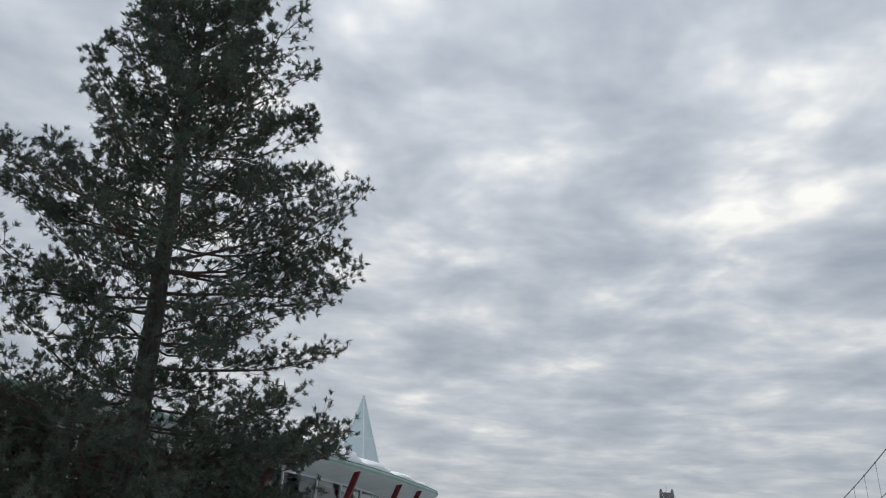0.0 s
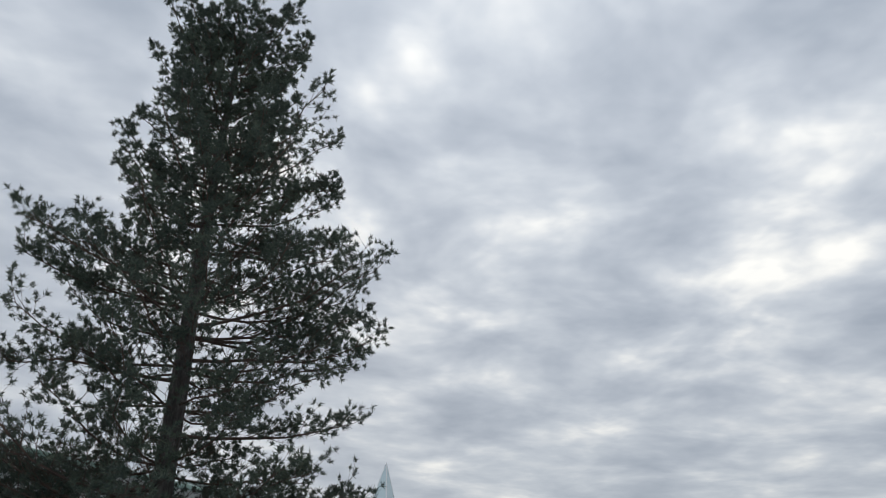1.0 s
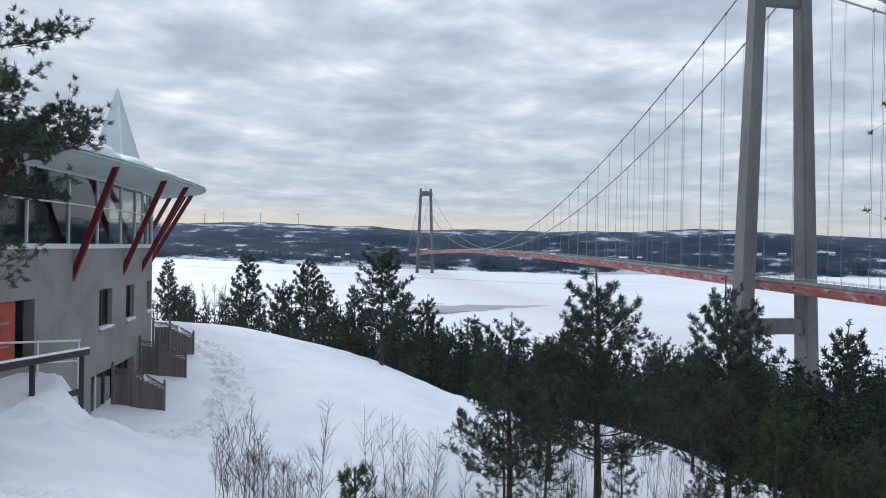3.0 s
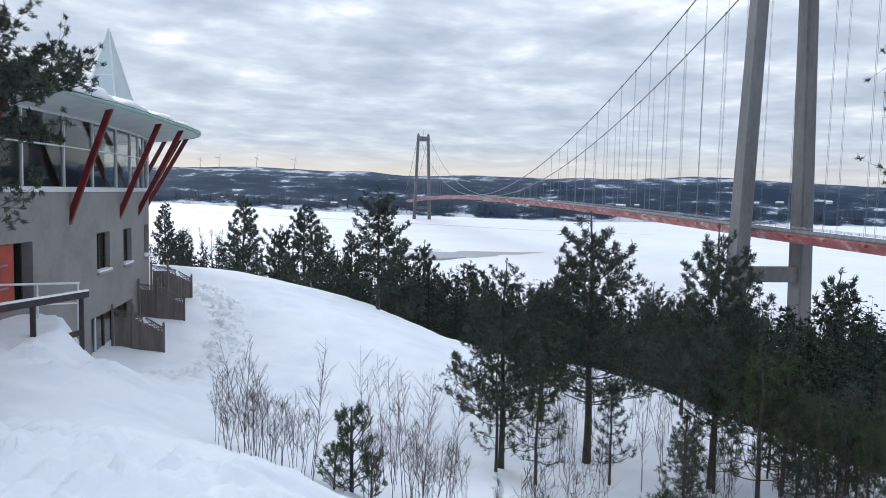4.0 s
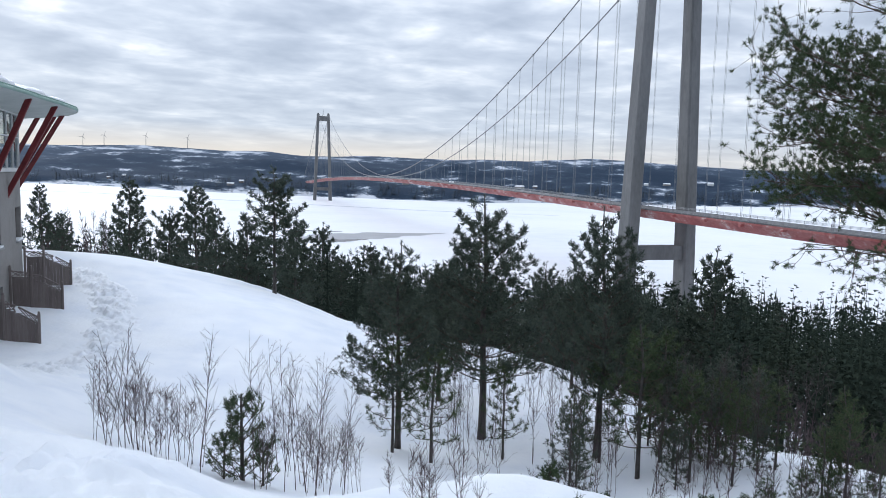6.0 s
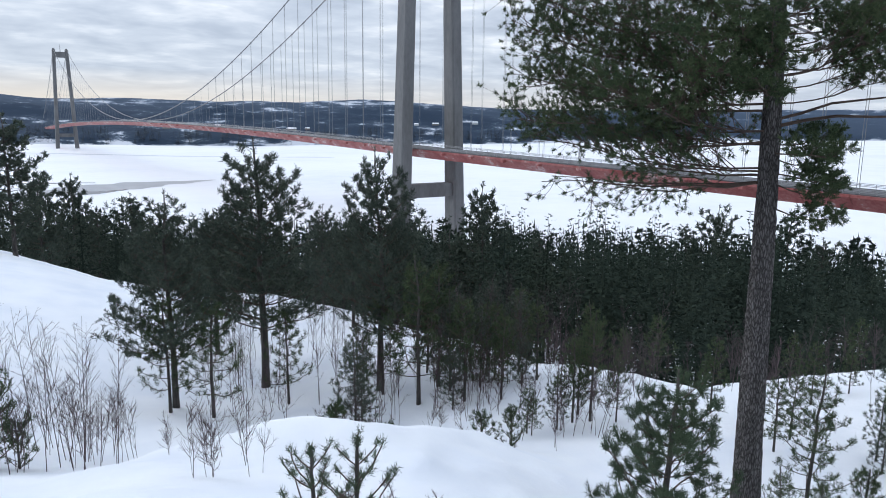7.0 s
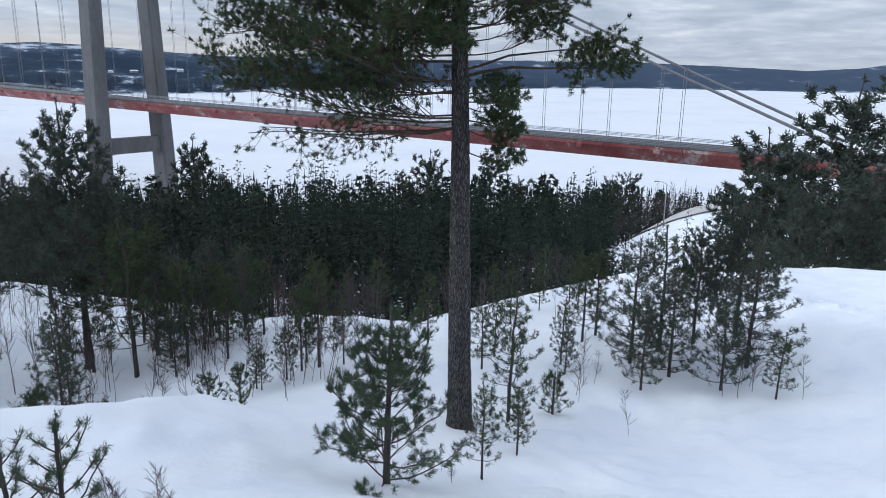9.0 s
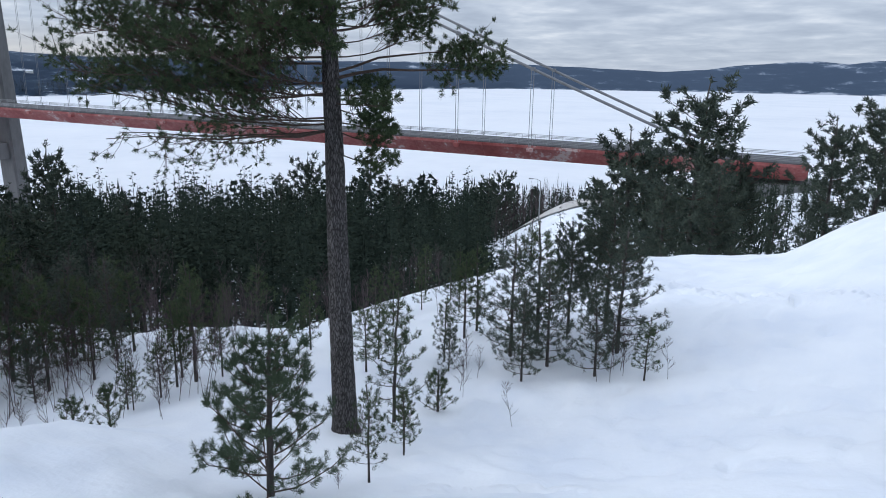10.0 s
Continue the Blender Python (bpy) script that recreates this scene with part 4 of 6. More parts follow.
def make_bridge():
    root = thing("suspension_bridge", "grey concrete suspension bridge with red steel deck over frozen bay", "bridge", at=NEAR)

    def put(name, b, mat, parent=root, label="", smooth=False):
        b.v = [v - np.array(NEAR) for v in b.v]
        return part(name, b, mat, parent, label, smooth)

    for s0 in (0.0, SPAN):
        tower = new("tower")
        tower.parent = root
        for side in (-1, 1):
            b = Build()
            rings = []
            for z in (-3.0, 33.0, 90.0, 150.0, TOP - 6.0, TOP - 1.5):
                wl = 9.4 - 2.6 * z / TOP      # along the bridge
                ww = 6.3 - 1.2 * z / TOP      # across
                c = leg_w(z) * side
                ch = 0.7
                ring = []
                for du, dv in ((-1, -1), (1, -1), (1, 1), (-1, 1)):
                    for k in ((0, 1), (1, 0)) if du * dv > 0 else ((1, 0), (0, 1)):
                        ring.append(br(s0 + du * (wl / 2 - ch * k[0]), c + dv * (ww / 2 - ch * k[1]), z))
                rings.append(ring)
            verts = [tuple(p) for r in rings for p in r]
            faces = [(i * 8 + j, i * 8 + (j + 1) % 8, (i + 1) * 8 + (j + 1) % 8, (i + 1) * 8 + j) for i in range(5) for j in range(8)]
            faces.append(tuple(40 + j for j in range(8)))
            b.add(verts, faces)
            leg = put("leg", b, M_CONC, tower)
            cap = Build()
            c = leg_w(TOP) * side
            pts = [br(s0 + 2.4 * math.cos(a), c, TOP - 2.0 + 3.2 * math.sin(a)) for a in np.linspace(0, math.pi, 9)]
            cap.add([tuple(p + ACROSS * q) for q in (-1.6, 1.6) for p in pts], [tuple(range(9))[::-1], tuple(range(9, 18))] + [(i, i + 1, i + 10, i + 9) for i in range(8)])
            put("saddle_housing", cap, M_CONC, leg)
        for lo, hi, d in ((20.9, 27.5, 5.2), (TOP - 15.0, TOP - 5.0, 4.2)):
            b = Build()
            w = leg_w((lo + hi) / 2) - 1.0
            b.add([tuple(br(s0 + u * d / 2, v * w, z)) for z in (lo, hi) for u, v in ((-1, -1), (1, -1), (1, 1), (-1, 1))], [(0, 3, 2, 1), (4, 5, 6, 7), (0, 1, 5, 4), (1, 2, 6, 5), (2, 3, 7, 6), (3, 0, 4, 7)])
            put("cross_beam", b, M_CONC, tower)
        b = Build()
        for u, v in ((-1, -1), (1, -1), (1, 1), (-1, 1)):
            b.tube([br(s0 + u * 1.3, v * 1.3, TOP - 5.0), br(s0, 0, TOP + 9.0)], [0.16, 0.10], 4)
        for k in (0.25, 0.5, 0.75):
            q = [br(s0 + u * 1.3 * (1 - k), v * 1.3 * (1 - k), TOP - 5 + 12.5 * k) for u, v in ((-1, -1), (1, -1), (1, 1), (-1, 1), (-1, -1))]
            for a, c in zip(q, q[1:]):
                b.tube([a, c], 0.08, 4)
        put("beacon_mast", b, M_GALV, tower)

    # deck: box girder, with the road on it
    ss = np.concatenate([np.arange(-SIDE - 26, 0, 20.0), np.arange(0, SPAN + 261, 20.0)])
    prof = [(-9.3, 4.0), (-9.3, 3.3), (-6.0, 0.0), (6.0, 0.0), (9.3, 3.3), (9.3, 4.0)]
    for a, c in zip(ss, ss[1:]):
        b = Build()
        v = [tuple(br(s, w, deck_z(s) + z)) for s in (a + 0.06, c - 0.06) for w, z in prof]
        b.add(v, [(i, i + 1, i + 7, i + 6) for i in range(5)] + [(5, 0, 6, 11), (0, 5, 4, 3, 2, 1), (6, 7, 8, 9, 10, 11)])
        put("girder_section", b, M_RED_STEEL)
    b = Build()
    k = len(ss)
    b.add([tuple(br(s, w, deck_z(s) + z)) for s in ss for w, z in ((-9.0, 4.02), (-9.0, 4.25), (9.0, 4.25), (9.0, 4.02))], [(i * 4 + j, i * 4 + j + 1, i * 4 + j + 5, i * 4 + j + 4) for i in range(k - 1) for j in range(3)])
    put("roadway", b, M_DECK)
    for w in (-8.9, 8.9):
        b = Build()
        for z in (4.75, 5.1, 5.45):
            b.tube([br(s, w, deck_z(s) + z) for s in ss], 0.07, 4)
        put("parapet_rail", b, M_GALV)
        b = Build()
        for s in np.arange(-SIDE, 420, 4.0):
            b.beam(br(s, w, deck_z(s) + 4.2), br(s, w, deck_z(s) + 5.5), 0.10, 0.14, (1, 0, 0))
        tagged(put("parapet_posts", b, M_GALV), kind="stuff")
    for w in (-HALF_CABLE, HALF_CABLE):
        b = Build()
        cs = np.concatenate([np.linspace(-SIDE, 0, 25), np.linspace(0, SPAN, 80)[1:], np.linspace(SPAN, SPAN + SIDE, 25)[1:]])
        b.tube([br(s, w, cable_z(s)) for s in cs], 0.36, 8)
        cable = put("main_cable", b, M_CABLE, smooth=True)
        for s in HANG:
            if abs(s) < 6 or abs(s - SPAN) < 6:
                continue
            z0, z1 = deck_z(s) + 3.7, cable_z(s)
            if z1 - z0 < 0.8:
                continue
            b = Build()
            for d in (-0.35, 0.35) if s < 300 else (0.0,):
                b.tube([br(s + d, w, z0), br(s + d, w, z1)], 0.075, 4, cap=False)
            b.beam(br(s - 0.5, w, z1), br(s + 0.5, w, z1), 0.95, 0.95)
            hanger = put("hanger", b, M_CABLE, cable)
        for s in HANG[HANG < 520]:
            b = Build()
            c = math.copysign(9.3, w)
            b.box((-0.8, -0.7, -0.5), (0.8, 0.7, 0.5), Matrix.Translation(br(s, w * 0.97, deck_z(s) + 3.0)) @ Matrix.Rotation(-TH, 4, "Z"))
            put("hanger_bracket", b, M_RED_STEEL)
    # anchorage on the near shore
    b = Build()
    b.add([tuple(br(s, w, z)) for s, z in ((-SIDE - 60, 33.2), (-SIDE - 4, 33.6), (-SIDE, 18.0), (-SIDE - 60, 18.0)) for w in (-8, 8)], [(0, 2, 3, 1), (2, 4, 5, 3), (4, 6, 7, 5), (6, 0, 1, 7), (0, 6, 4, 2), (1, 3, 5, 7)])
    put("anchorage", b, M_CONC)


make_bridge()

# ---- trees ----
def unit(v):
    return v / (np.linalg.norm(v) + 1e-9)


def tufts(places, ways, rng, needles, length, width, cone=0.95, loose=0.25):
    """Bundles of thin needles round twig tips, as triangles."""
    P, W = np.repeat(places, needles, 0), np.repeat(ways, needles, 0)
    d = W + cone * rng.normal(size=P.shape)
    d /= np.linalg.norm(d, axis=1)[:, None]
    side = np.cross(d, rng.normal(size=P.shape))
    side /= np.linalg.norm(side, axis=1)[:, None] + 1e-9
    L = length * rng.uniform(0.7, 1.25, (len(P), 1))
    start = P + loose * length * rng.normal(size=P.shape)
    v = np.stack([start - side * width / 2, start + side * width / 2, start + d * L], 1).reshape(-1, 3)
    return v, np.arange(len(v)).reshape(-1, 3)


def limb_line(start, az, rise, length, rng, droop=0.25, curl=0.35, steps=7):
    """A limb: leaves the trunk at a rise, sags, and turns up at its end."""
    t = np.linspace(0, 1, steps)
    out = np.array([math.sin(az), math.cos(az), 0.0])
    side = np.array([out[1], -out[0], 0.0])
    wob = np.cumsum(rng.normal(0, 0.07, steps)) * length * t
    z = rise * t - droop * np.sin(np.pi * np.minimum(t * 1.1, 1)) + curl * t**3 + np.cumsum(rng.normal(0, 0.035, steps)) * t
    return start + out * (t * length)[:, None] + side * wob[:, None] + np.array([0, 0, 1.0]) * (z * length)[:, None]


def along(line, u):
    x = min(max(u, 0.0), 1.0) * (len(line) - 1)
    i = int(min(x, len(line) - 2))
    d = line[i + 1] - line[i]
    return line[i] + d * (x - i), d / (math.sqrt(d @ d) + 1e-9)


def prisms(segs, b):
    """Many thin three-sided twigs at once: rows of start, end and the two radii."""
    s = np.asarray(segs, float)
    p0, p1, r0, r1 = s[:, :3], s[:, 3:6], s[:, 6], s[:, 7]
    d = p1 - p0
    d /= np.linalg.norm(d, axis=1)[:, None] + 1e-9
    ref = np.where(np.abs(d[:, 2:3]) > 0.9, [[1.0, 0, 0]], [[0, 0, 1.0]])
    a = np.cross(d, ref)
    a /= np.linalg.norm(a, axis=1)[:, None] + 1e-9
    c = np.cross(d, a)
    ring = [math.cos(k * 2.0944) * a + math.sin(k * 2.0944) * c for k in range(3)]
    v = np.stack([p0 + q * r0[:, None] for q in ring] + [p1 + q * r1[:, None] for q in ring], 1)
    base = (np.arange(len(s)) * 6 + b.n)[:, None]
    f = np.concatenate([base + np.array([k, (k + 1) % 3, (k + 1) % 3 + 3, k + 3]) for k in range(3)])
    b.v.append(v.reshape(-1, 3))
    b.f.extend(map(tuple, f.tolist()))
    b.n += len(s) * 6


UP = np.array([0, 0, 1.0])


class Conifer:
    """A pine grown from a trunk, limbs, side branches and needle tufts."""

    def __init__(self, seed, height, girth, lean=0.0, lean_y=0.0, sides=10, sway=0.012):
        self.rng = np.random.RandomState(seed)
        self.h = height
        r = self.rng
        t = np.linspace(0, 1, 14)
        sway = np.cumsum(r.normal(0, sway, (14, 2)), 0) * height * 0.5
        self.line = np.stack([sway[:, 0] * t + lean * height * t, sway[:, 1] * t + lean_y * height * t, t * height], -1)
        self.girth = girth
        self.trunk, self.wood, self.segs, self.fine, self.bushy = Build(), Build(), [], True, 0.85
        rad = girth * (1 - t) ** 0.8 + 0.012
        rad[0] *= 1.35
        down = self.line.copy()
        down[0, 2] -= 0.5
        self.trunk.tube(down, rad, sides)
        self.places, self.ways, self.brush = [], [], None

    def furrow(self):
        """Old bark: the trunk anew, with upright ridges and cracks in its skin."""
        n, m = 56, 260
        t = np.linspace(0, 0.75, m) ** 1.15
        c = np.stack([np.interp(t, np.linspace(0, 1, 14), self.line[:, k]) for k in range(3)], -1)
        c[0, 2] -= 0.5
        rad = self.girth * (1 - t) ** 0.8 + 0.012 + 0.35 * self.girth * np.exp(-np.maximum(c[:, 2], 0) / 0.15)
        a = np.linspace(0, 2 * np.pi, n, endpoint=False)
        A, Z = np.meshgrid(a, c[:, 2])
        px, py = np.cos(A) * 0.2, np.sin(A) * 0.2
        crack = np.abs(wave_noise(px + 0.05 * np.sin(Z * 7), py + Z * 0.13, 0.02, 91, 3))
        R = rad[:, None] * (1 + 0.03 * np.sin(A * 3 + Z)) + (np.minimum(crack, 0.45) - 0.25) * 0.06 * (0.4 + 0.6 * np.exp(-Z / 7))
        v = np.stack([c[:, :1] + R * np.cos(A), c[:, 1:2] + R * np.sin(A), np.repeat(c[:, 2:], n, 1)], -1).reshape(-1, 3)
        i, k = np.meshgrid(np.arange(m - 1), np.arange(n), indexing="ij")
        f = np.stack([i * n + k, i * n + (k + 1) % n, (i + 1) * n + (k + 1) % n, (i + 1) * n + k], -1).reshape(-1, 4)
        self.trunk = Build()
        self.trunk.add([tuple(q) for q in v], [tuple(q) for q in f.tolist()])
        top = self.line[10:]
        self.trunk.tube(top, np.linspace(self.girth * 0.33, 0.012, len(top)), 10)

    def limb(self, z, az, length, rise=0.15, droop=0.2, curl=0.35, thick=None, side_n=9, twig_n=4, tuft_step=0.07, start_at=0.3, flat=0.35, side_l=0.42):
        r = self.rng
        s, _ = along(self.line, z / self.h)
        line = limb_line(s, az, rise, length, r, droop, curl)
        th = thick or 0.0085 * length + 0.005
        self.wood.tube(line, np.linspace(th, 0.006, len(line)), 5, cap=False)
        for k in range(side_n):
            u = start_at + (1 - start_at) * (k + r.uniform(0, 1)) / side_n
            p, d = along(line, u)
            sgn = 1 if k % 2 else -1
            ang = sgn * r.uniform(0.4, 1.15)
            c, q = math.cos(ang), math.sin(ang)
            w = unit(np.array([d[0] * c - d[1] * q, d[0] * q + d[1] * c, d[2] * 0.5 + r.normal(0.15, 0.35) * flat * 2]))
            self.branchlet(p, w, length * side_l * (1.15 - u * 0.75) * r.uniform(0.6, 1.2), twig_n, tuft_step)
        p, d = along(line, 1.0)
        self.branchlet(p - d * 0.12 * length, unit(d + UP * 0.25), 0.22 * length, twig_n, tuft_step)

    def branchlet(self, p, w, length, twig_n, tuft_step):
        r = self.rng
        line = np.stack([p, p + w * length * 0.5 + UP * 0.05 * length, p + w * length + UP * 0.22 * length])
        th = 0.003 + 0.007 * length
        if self.fine:
            self.segs.append((*line[0], *line[1], th, th * 0.6))
            self.segs.append((*line[1], *line[2], th * 0.6, 0.002))
        elif length > (0.35 if self.h < 7.5 else 0.8):
            self.segs.append((*line[0], *line[2], th, 0.003))
        self.needles_on(line, tuft_step, 0.35)
        vs = r.normal(size=(twig_n, 3))
        us, ls = r.uniform(0.3, 0.95, twig_n), r.uniform(0.28, 0.55, twig_n)
        for k in range(twig_n):
            q, d = along(line, us[k])
            v = unit(d * 0.7 + self.bushy * vs[k] + UP * 0.25)
            tl = max(0.10, length * ls[k])
            e = q + v * tl + UP * 0.15 * tl
            if self.fine and tl > 0.2:
                self.segs.append((*q, *e, 0.0035, 0.0015))
            self.needles_on(np.stack([q, e]), tuft_step, 0.1)

    def needles_on(self, line, step, frm):
        d = line[-1] - line[0]
        L = math.sqrt(d @ d)
        if self.brush:      # needles only on the last length of each twig
            frm = max(frm, 1 - self.brush / L)
        n = max(2, int(L * (1 - frm) / step))
        x = (frm + (1 - frm) * (np.arange(n) + 0.5) / n) * (len(line) - 1)
        i = np.minimum(x.astype(int), len(line) - 2)
        self.places.append(line[i] + (line[i + 1] - line[i]) * (x - i)[:, None])
        self.ways.append(np.repeat(unit(d / (L + 1e-9) + UP * 0.3)[None], n, 0))

    def crown_mesh(self, name, mat, needles, length, width, cone=0.95, loose=0.25):
        v, t = tufts(np.concatenate(self.places), np.concatenate(self.ways), self.rng, needles, length, width, cone, loose)
        return tri_mesh(name, v, t, mat)

    def finish(self, name, label, group, at, needles, length, width, mat=None, bark=None, cone=0.95, category="pine tree", turn=0.0, loose=0.25):
        ob = thing(name, label, category, group, at=at, turn=turn)
        if self.segs:
            prisms(self.segs, self.wood)
        part("trunk", self.trunk, bark or M_BARK, ob, smooth=True)
        tagged(part("branchwork", self.wood, M_BARK_RED, ob, smooth=True), kind="stuff")
        tagged(part("crown", self.crown_mesh("crown", mat or M_NEEDLE, needles, length, width, cone, loose), None, ob), kind="stuff")
        return ob


def bearing(b, r, dz=0.0):
    b = refit_bearing(b)
    x, y = r * math.sin(radians(b)), r * math.cos(radians(b))
    return (x, y, ground_z(x, y) + dz)


def pine_by_building():
    """Tall pine beside the round building: a leaning trunk, and boughs in tiers with sky between them."""
    x, y = -4.21, 10.57
    g = ground_z(x, y)
    top = 67.3
    c = Conifer(11, top - g, 0.21, lean=-0.040, lean_y=-0.019, sway=0.003)
    c.brush = 0.055
    r = c.rng
    face = radians(66.5)      # the side towards the bay
    bay = lambda z: np.interp(z, [54, 57, 58.9, 59.5, 60.0, 60.4, 61.0, 61.6, 62.0, 62.8, 64.3, 64.7, 65.2, 66.2, 67.3, 67.8], [1.8, 2.3, 2.3, 2.75, 2.5, 2.9, 3.3, 3.0, 2.55, 2.3, 2.3, 1.3, 1.1, 1.5, 1.4, 0.8])
    hill_side = lambda z: np.interp(z, [54, 56, 58.6, 59.2, 59.7, 60.6, 62.1, 62.5, 63.6, 64.2, 65.2, 66.3, 67.0, 67.5], [2.6, 3.4, 3.2, 2.3, 1.9, 2.6, 2.6, 1.5, 1.75, 1.4, 1.6, 1.6, 1.4, 0.8])
    for k, z in enumerate((55.2, 55.9, 56.5, 57.1, 57.7, 58.35, 58.75, 59.6, 60.15, 60.75, 61.3, 61.8, 62.25, 62.7, 63.15, 63.6, 64.0, 64.4, 64.8, 65.2, 65.6, 66.0, 66.4, 66.75)):
        young = max((z - 59) / 8, 0)
        n = 7
        for j in range(n):
            a = k * 1.05 + j * 6.283 / n + r.normal(0, 0.2)
            side, tip = math.cos(a), z + 0.35 + 0.6 * young
            L = side * side * (bay(tip) if side > 0 else hill_side(tip)) + (1 - side * side) * min(bay(tip), 2.1)
            L *= r.uniform(0.74, 0.98)
            c.limb(z - g + r.normal(0, 0.06), face + a, L, rise=0.10 + 0.55 * young + r.normal(0, 0.06), droop=0.07, curl=0.10 + 0.1 * young, side_n=int(7 + L * 5.0), twig_n=6, tuft_step=0.05, start_at=0.14, side_l=0.38, flat=0.55)
    # long boughs low on the bay side, before the building's roof
    for z, a, L, rise in ((57.8, 0.0, 2.95, 0.15), (57.95, 0.18, 2.7, 0.12), (57.7, -0.2, 2.8, 0.16), (57.2, 0.1, 2.5, 0.16), (57.5, 0.45, 2.5, 0.12), (57.3, -0.5, 2.5, 0.13), (57.8, -0.35, 2.4, 0.1), (57.9, -0.08, 2.8, 0.18)):
        c.limb(z - g, face + a, L, rise=rise, droop=0.06, curl=0.04, thick=0.026, side_n=26, twig_n=6, tuft_step=0.05, start_at=0.3, side_l=0.25)
    for z, a, L in ((60.35, 0.05, 2.85), (60.7, -0.25, 2.75), (60.9, 0.35, 2.7), (62.2, 0.1, 2.2), (63.5, 0.1, 2.1), (59.2, -0.1, 2.5), (61.4, 3.0, 2.7), (61.2, 3.4, 2.6), (60.0, 3.1, 2.6)):
        c.limb(z - g, face + a, L, rise=0.12, droop=0.03, curl=0.06, thick=0.034, side_n=26, twig_n=6, tuft_step=0.05, start_at=0.3, side_l=0.30)
    # dark mass of old boughs low on the hill side
    for k in range(24):
        c.limb(r.uniform(55.4, 58.5) - g, face + r.uniform(1.9, 4.2), r.uniform(2.4, 3.6), rise=0.1, droop=0.05, curl=0.08, side_n=18, twig_n=5, tuft_step=0.05, start_at=0.25, side_l=0.34)
    return c.finish("tall_pine", "tall dark-needled pine standing in snow beside the round building", "", (x, y, g), 12, 0.074, 0.015, M_NEEDLE_DARK, cone=1.15, loose=0.15)


def pine_on_slope():
    """Old pine on the slope below: a bare trunk, broad tiers of foliage on the bay side, one long bough on the other."""
    x, y = 11.535, 4.156
    g = ground_z(x, y) - 0.05
    c = Conifer(5, 63.4 - g, 0.205, lean=-0.0075, lean_y=0.020, sides=16, sway=0.0015)
    c.furrow()
    c.brush = 0.055
    r = c.rng
    left = radians(340)
    # (height over the sea, turn from the bay side, length, rise, droop, curl, start of the foliage)
    rows = [(56.05, 0.0, 4.2, 0.02, 0.03, 0.02, 0.30), (56.15, 0.3, 3.7, 0.03, 0.04, 0.03, 0.3), (56.1, -0.35, 3.6, 0.02, 0.04, 0.02, 0.3),
            (56.5, 0.12, 4.1, 0.05, 0.03, 0.05, 0.25), (56.55, -0.15, 4.2, 0.06, 0.03, 0.05, 0.25), (56.7, 0.6, 3.3, 0.06, 0.04, 0.06, 0.25), (56.7, -0.6, 3.2, 0.07, 0.04, 0.06, 0.25),
            (57.0, 0.0, 4.3, 0.08, 0.03, 0.05, 0.22), (57.1, 0.3, 4.0, 0.08, 0.04, 0.06, 0.22), (57.1, -0.3, 4.1, 0.08, 0.04, 0.06, 0.22), (57.35, 0.9, 2.6, 0.1, 0.05, 0.1, 0.25), (57.4, -0.9, 2.7, 0.1, 0.05, 0.1, 0.22),
            (57.55, 0.12, 4.4, 0.1, 0.04, 0.07, 0.2), (57.6, -0.15, 4.4, 0.1, 0.04, 0.07, 0.2), (57.7, 0.5, 3.7, 0.1, 0.04, 0.08, 0.2), (57.7, -0.5, 3.6, 0.1, 0.04, 0.08, 0.2),
            (58.1, 0.0, 4.3, 0.12, 0.04, 0.08, 0.2), (58.2, 0.35, 4.0, 0.12, 0.04, 0.08, 0.2), (58.2, -0.35, 4.0, 0.12, 0.04, 0.08, 0.2), (58.5, -0.8, 3.0, 0.12, 0.05, 0.1, 0.2), (58.5, 0.85, 2.8, 0.12, 0.05, 0.1, 0.2),
            (57.2, -1.3, 1.7, 0.12, 0.05, 0.1, 0.2), (57.6, -1.5, 1.9, 0.12, 0.05, 0.1, 0.2), (57.9, -1.2, 2.2, 0.12, 0.05, 0.1, 0.2), (57.3, 1.3, 1.6, 0.12, 0.05, 0.1, 0.2), (58.0, 1.5, 2.0, 0.12, 0.05, 0.1, 0.2), (58.3, -1.7, 2.2, 0.12, 0.05, 0.1, 0.2)]
    for z, a, L, rise, droop, curl, frm in rows:
        L *= 0.89
        c.limb(z - g, left + a, L, rise, droop, curl, side_n=int(13 + L * 6.5), twig_n=7, tuft_step=0.05, start_at=frm * 0.45, thick=0.004 * L + 0.005, side_l=0.30, flat=0.5)
    # thin weak twigs hanging under the lowest tier
    for a, L in ((0.0, 3.6), (0.2, 3.2), (-0.2, 3.4), (0.38, 2.8)):
        s0, _ = along(c.line, (55.95 - g) / c.h)
        line = limb_line(s0, left + a, 0.0, L, r, 0.05, 0.0)
        c.wood.tube(line, np.linspace(0.02, 0.006, len(line)), 5, cap=False)
        for k in range(12):
            q, d = along(line, r.uniform(0.35, 1.0))
            w = unit(d * 0.4 + 0.5 * r.normal(size=3) * np.array([1, 1, 0.3]) - UP * r.uniform(0.25, 0.8))
            c.branchlet(q, w, r.uniform(0.35, 0.75), 3, 0.05)
    # the other side: one long bough with a tuft of foliage at its end, clumps above it, small drooping twigs below
    c.limb(56.75 - g, left + 3.14, 2.5, 0.17, -0.05, -0.02, side_n=40, twig_n=7, tuft_step=0.05, start_at=0.6, thick=0.03, side_l=0.34, flat=0.9)
    c.limb(56.85 - g, left + 3.3, 2.3, 0.12, -0.04, 0.0, side_n=12, twig_n=4, tuft_step=0.05, start_at=0.72, thick=0.025, side_l=0.24)
